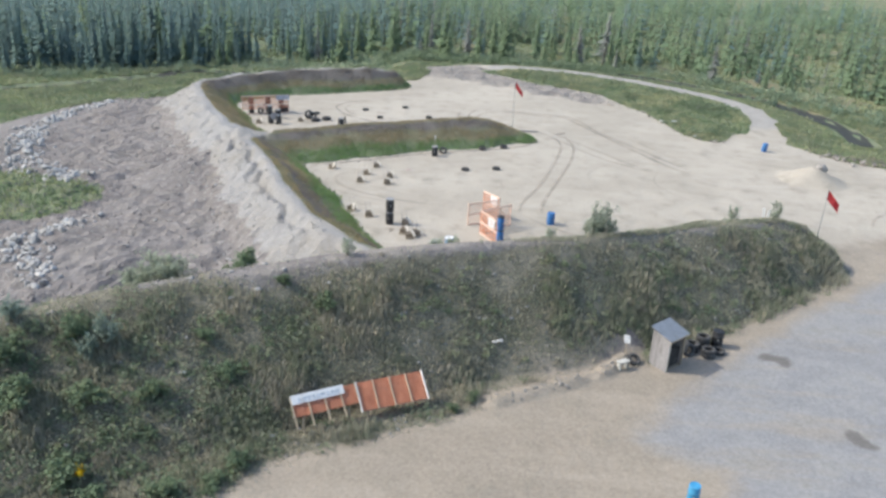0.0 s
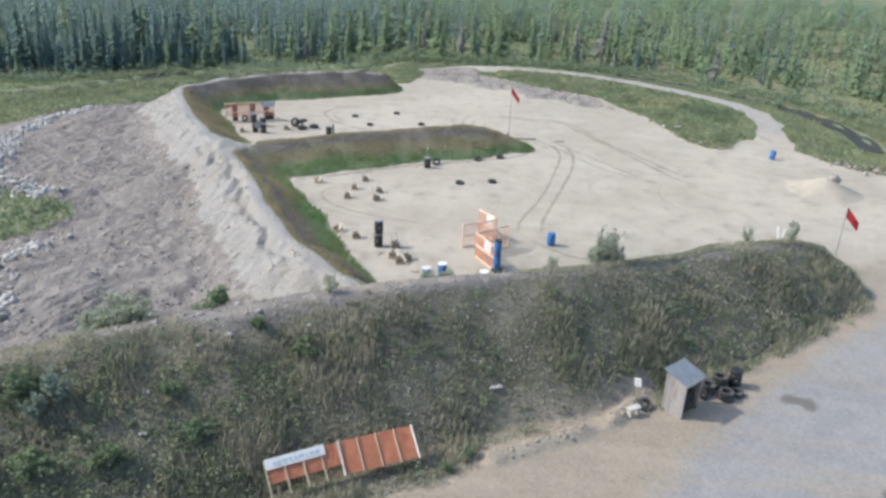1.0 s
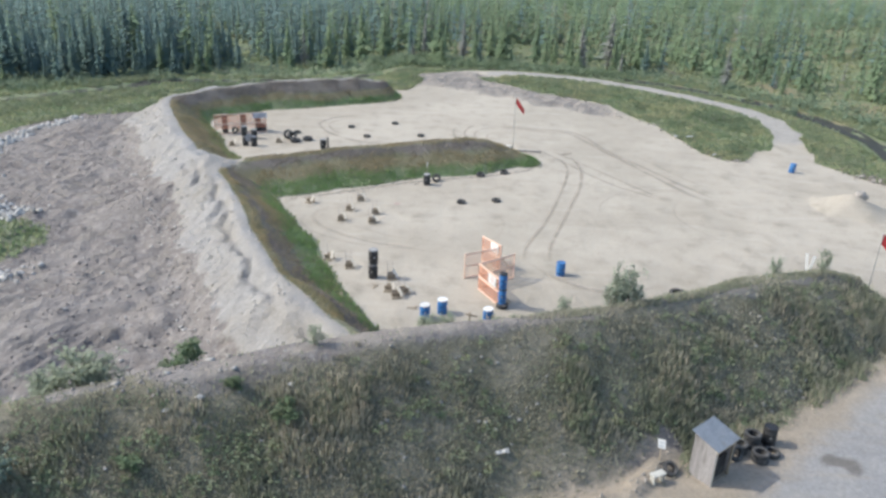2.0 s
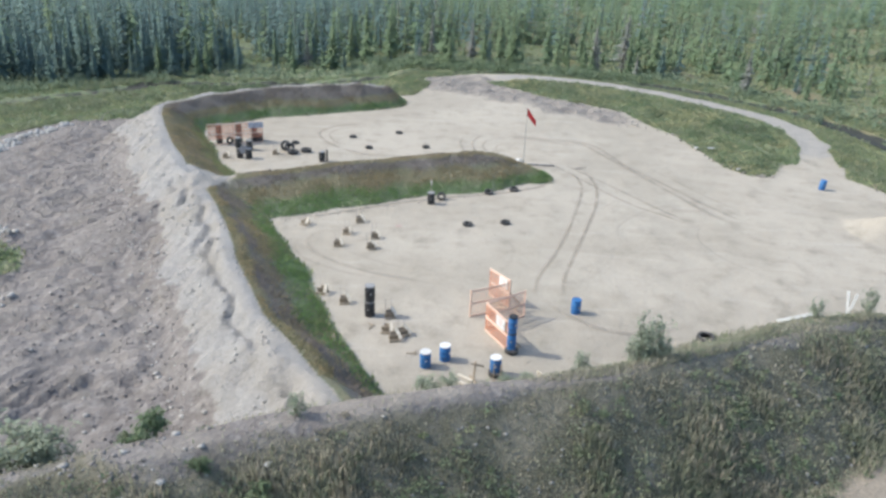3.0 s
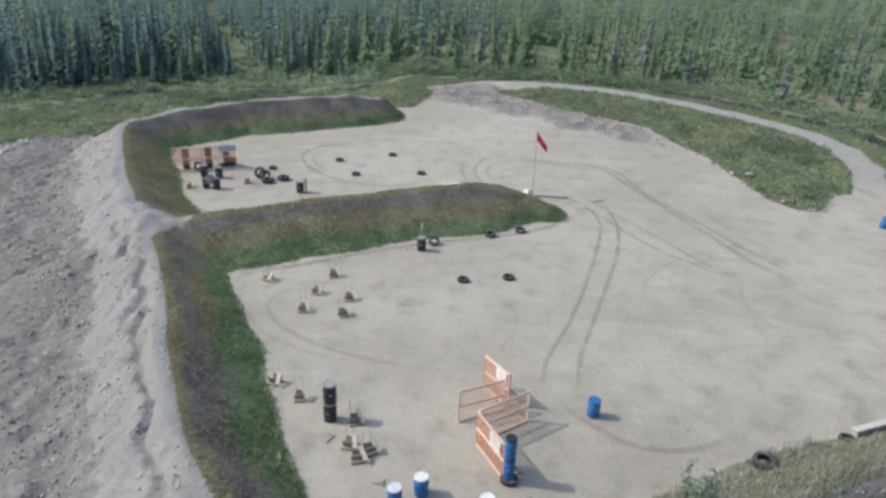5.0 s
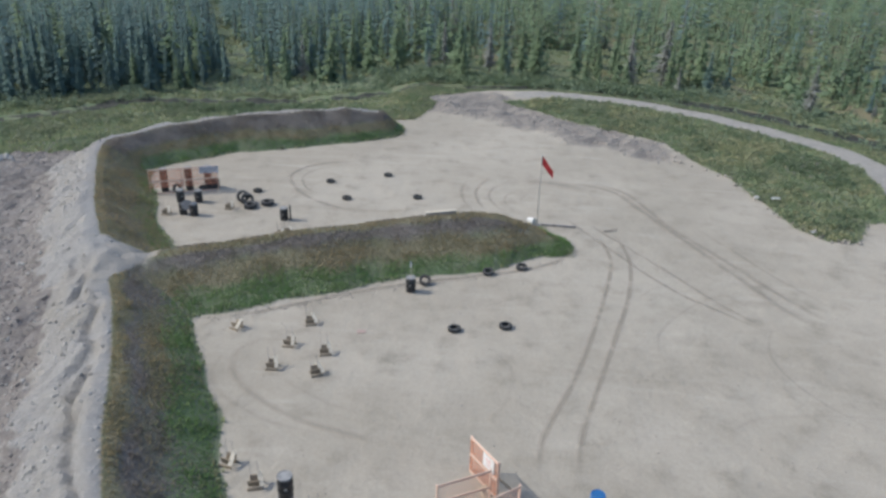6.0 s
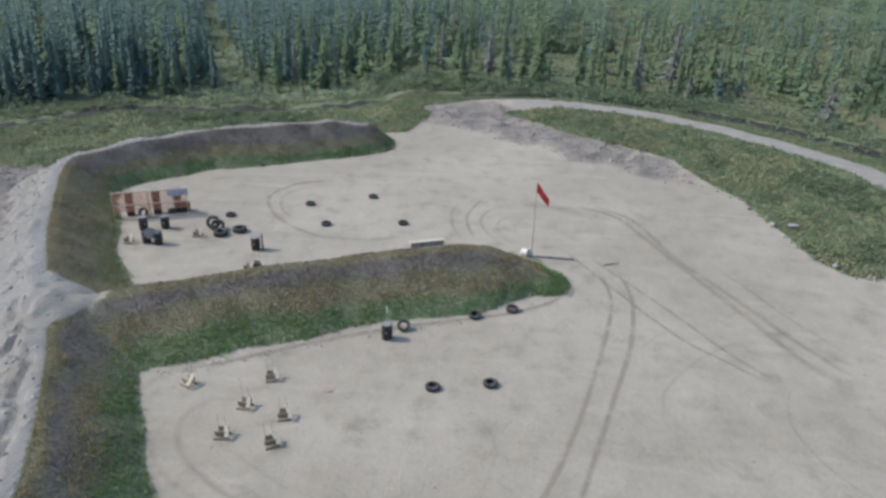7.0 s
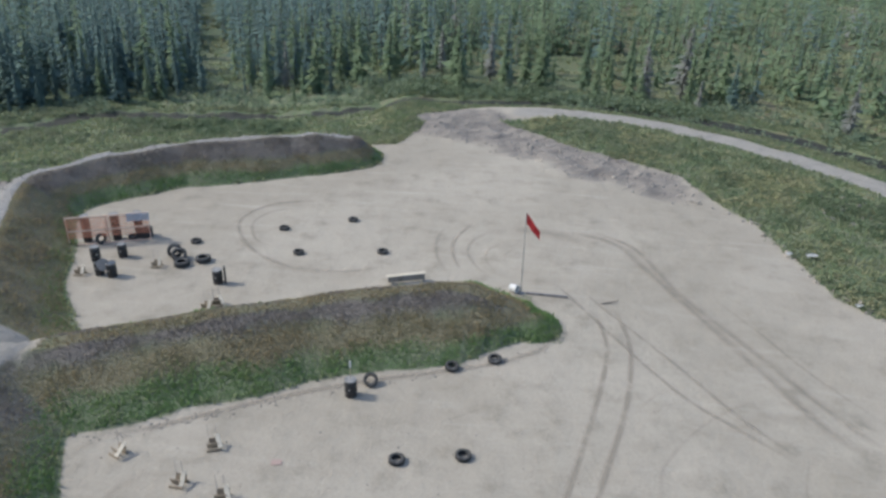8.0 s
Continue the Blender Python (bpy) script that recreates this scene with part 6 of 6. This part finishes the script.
panel = thing("dark_panel", "narrow dark board standing beside a black barrel", "board")
part("board", box(bmesh.new(), .10, .34, .98, Matrix.Translation((0, 0, .52)), .006), BLACKD, panel)
stand(panel, -10.22, 68.6, 20)
disc = thing("round_board", "pale round board leaning on black barrels", "board")
part("board", lathe(bmesh.new(), [(0, 0), (.36, 0), (.37, .012), (.36, .024), (0, .024)], 26), GREYW, disc)
stand(disc, -17.15, 68.2, 15, .75, 80)
strewn("slope_clods", "pale dry clods on the bare berm side", 22000, (-36, 28), (-6, 92), lambda g, z, x, y: z["pale"] * np.where(g["out"] > .6, 1, .5) * (.15 + .85 * smooth(-.1, .5, vnoise(x * .6 + y, y * .5 - x, 1.2, 66))), .06, STONE, 18)


def scrap(label, x, y, yaw, size):
    """A crumpled sheet of litter."""
    t = thing("litter", label, "litter", "scattered litter")
    bm = bmesh.new()
    r = random.Random(int(100 * x + y))
    grid = [[bm.verts.new((size * (i / 4 - .5), .6 * size * (j / 3 - .5), .12 * size * r.random() + .02)) for i in range(5)] for j in range(4)]
    for j in range(3):
        for i in range(4):
            bm.faces.new((grid[j][i], grid[j][i + 1], grid[j + 1][i + 1], grid[j + 1][i]))
    bmesh.ops.solidify(bm, geom=bm.faces[:], thickness=.006)
    part("sheet", bm, WHITE, t)
    stand(t, x, y, yaw, .04 + .2 * (y > 60))


for x, y, yaw, size in ((3.6, 27.5, 10, .55), (-8.5, 25.8, 40, .3), (-4.4, 27.6, 70, .3), (-5.6, 20.9, 20, .35), (-9.6, 22.3, 0, .3)):
    scrap("white plastic scrap caught among weeds", x, y, yaw, size)
for x, y, yaw, size in ((24.4, 77.4, 10, .7), (23.1, 77.6, 50, .5), (25.0, 71.3, 20, .45)):
    scrap("white plastic scrap at the edge of rough grass", x, y, yaw, size)
for x, y, yaw, size in ((-0.6, 38.9, 10, .3), (-2.9, 41.2, 80, .35), (-4.6, 39.6, 30, .3)):
    t = thing("wood_scrap", "broken brown wood scraps on sand", "wood scrap", "wood scraps")
    for k in range(3):
        part("splinter", beam(bmesh.new(), (-size + .2 * k, -.1 * k, .03), (size * .6, .14 * k - .1, .04), .05, .03, .004), BROWNW, t)
    stand(t, x, y, yaw)
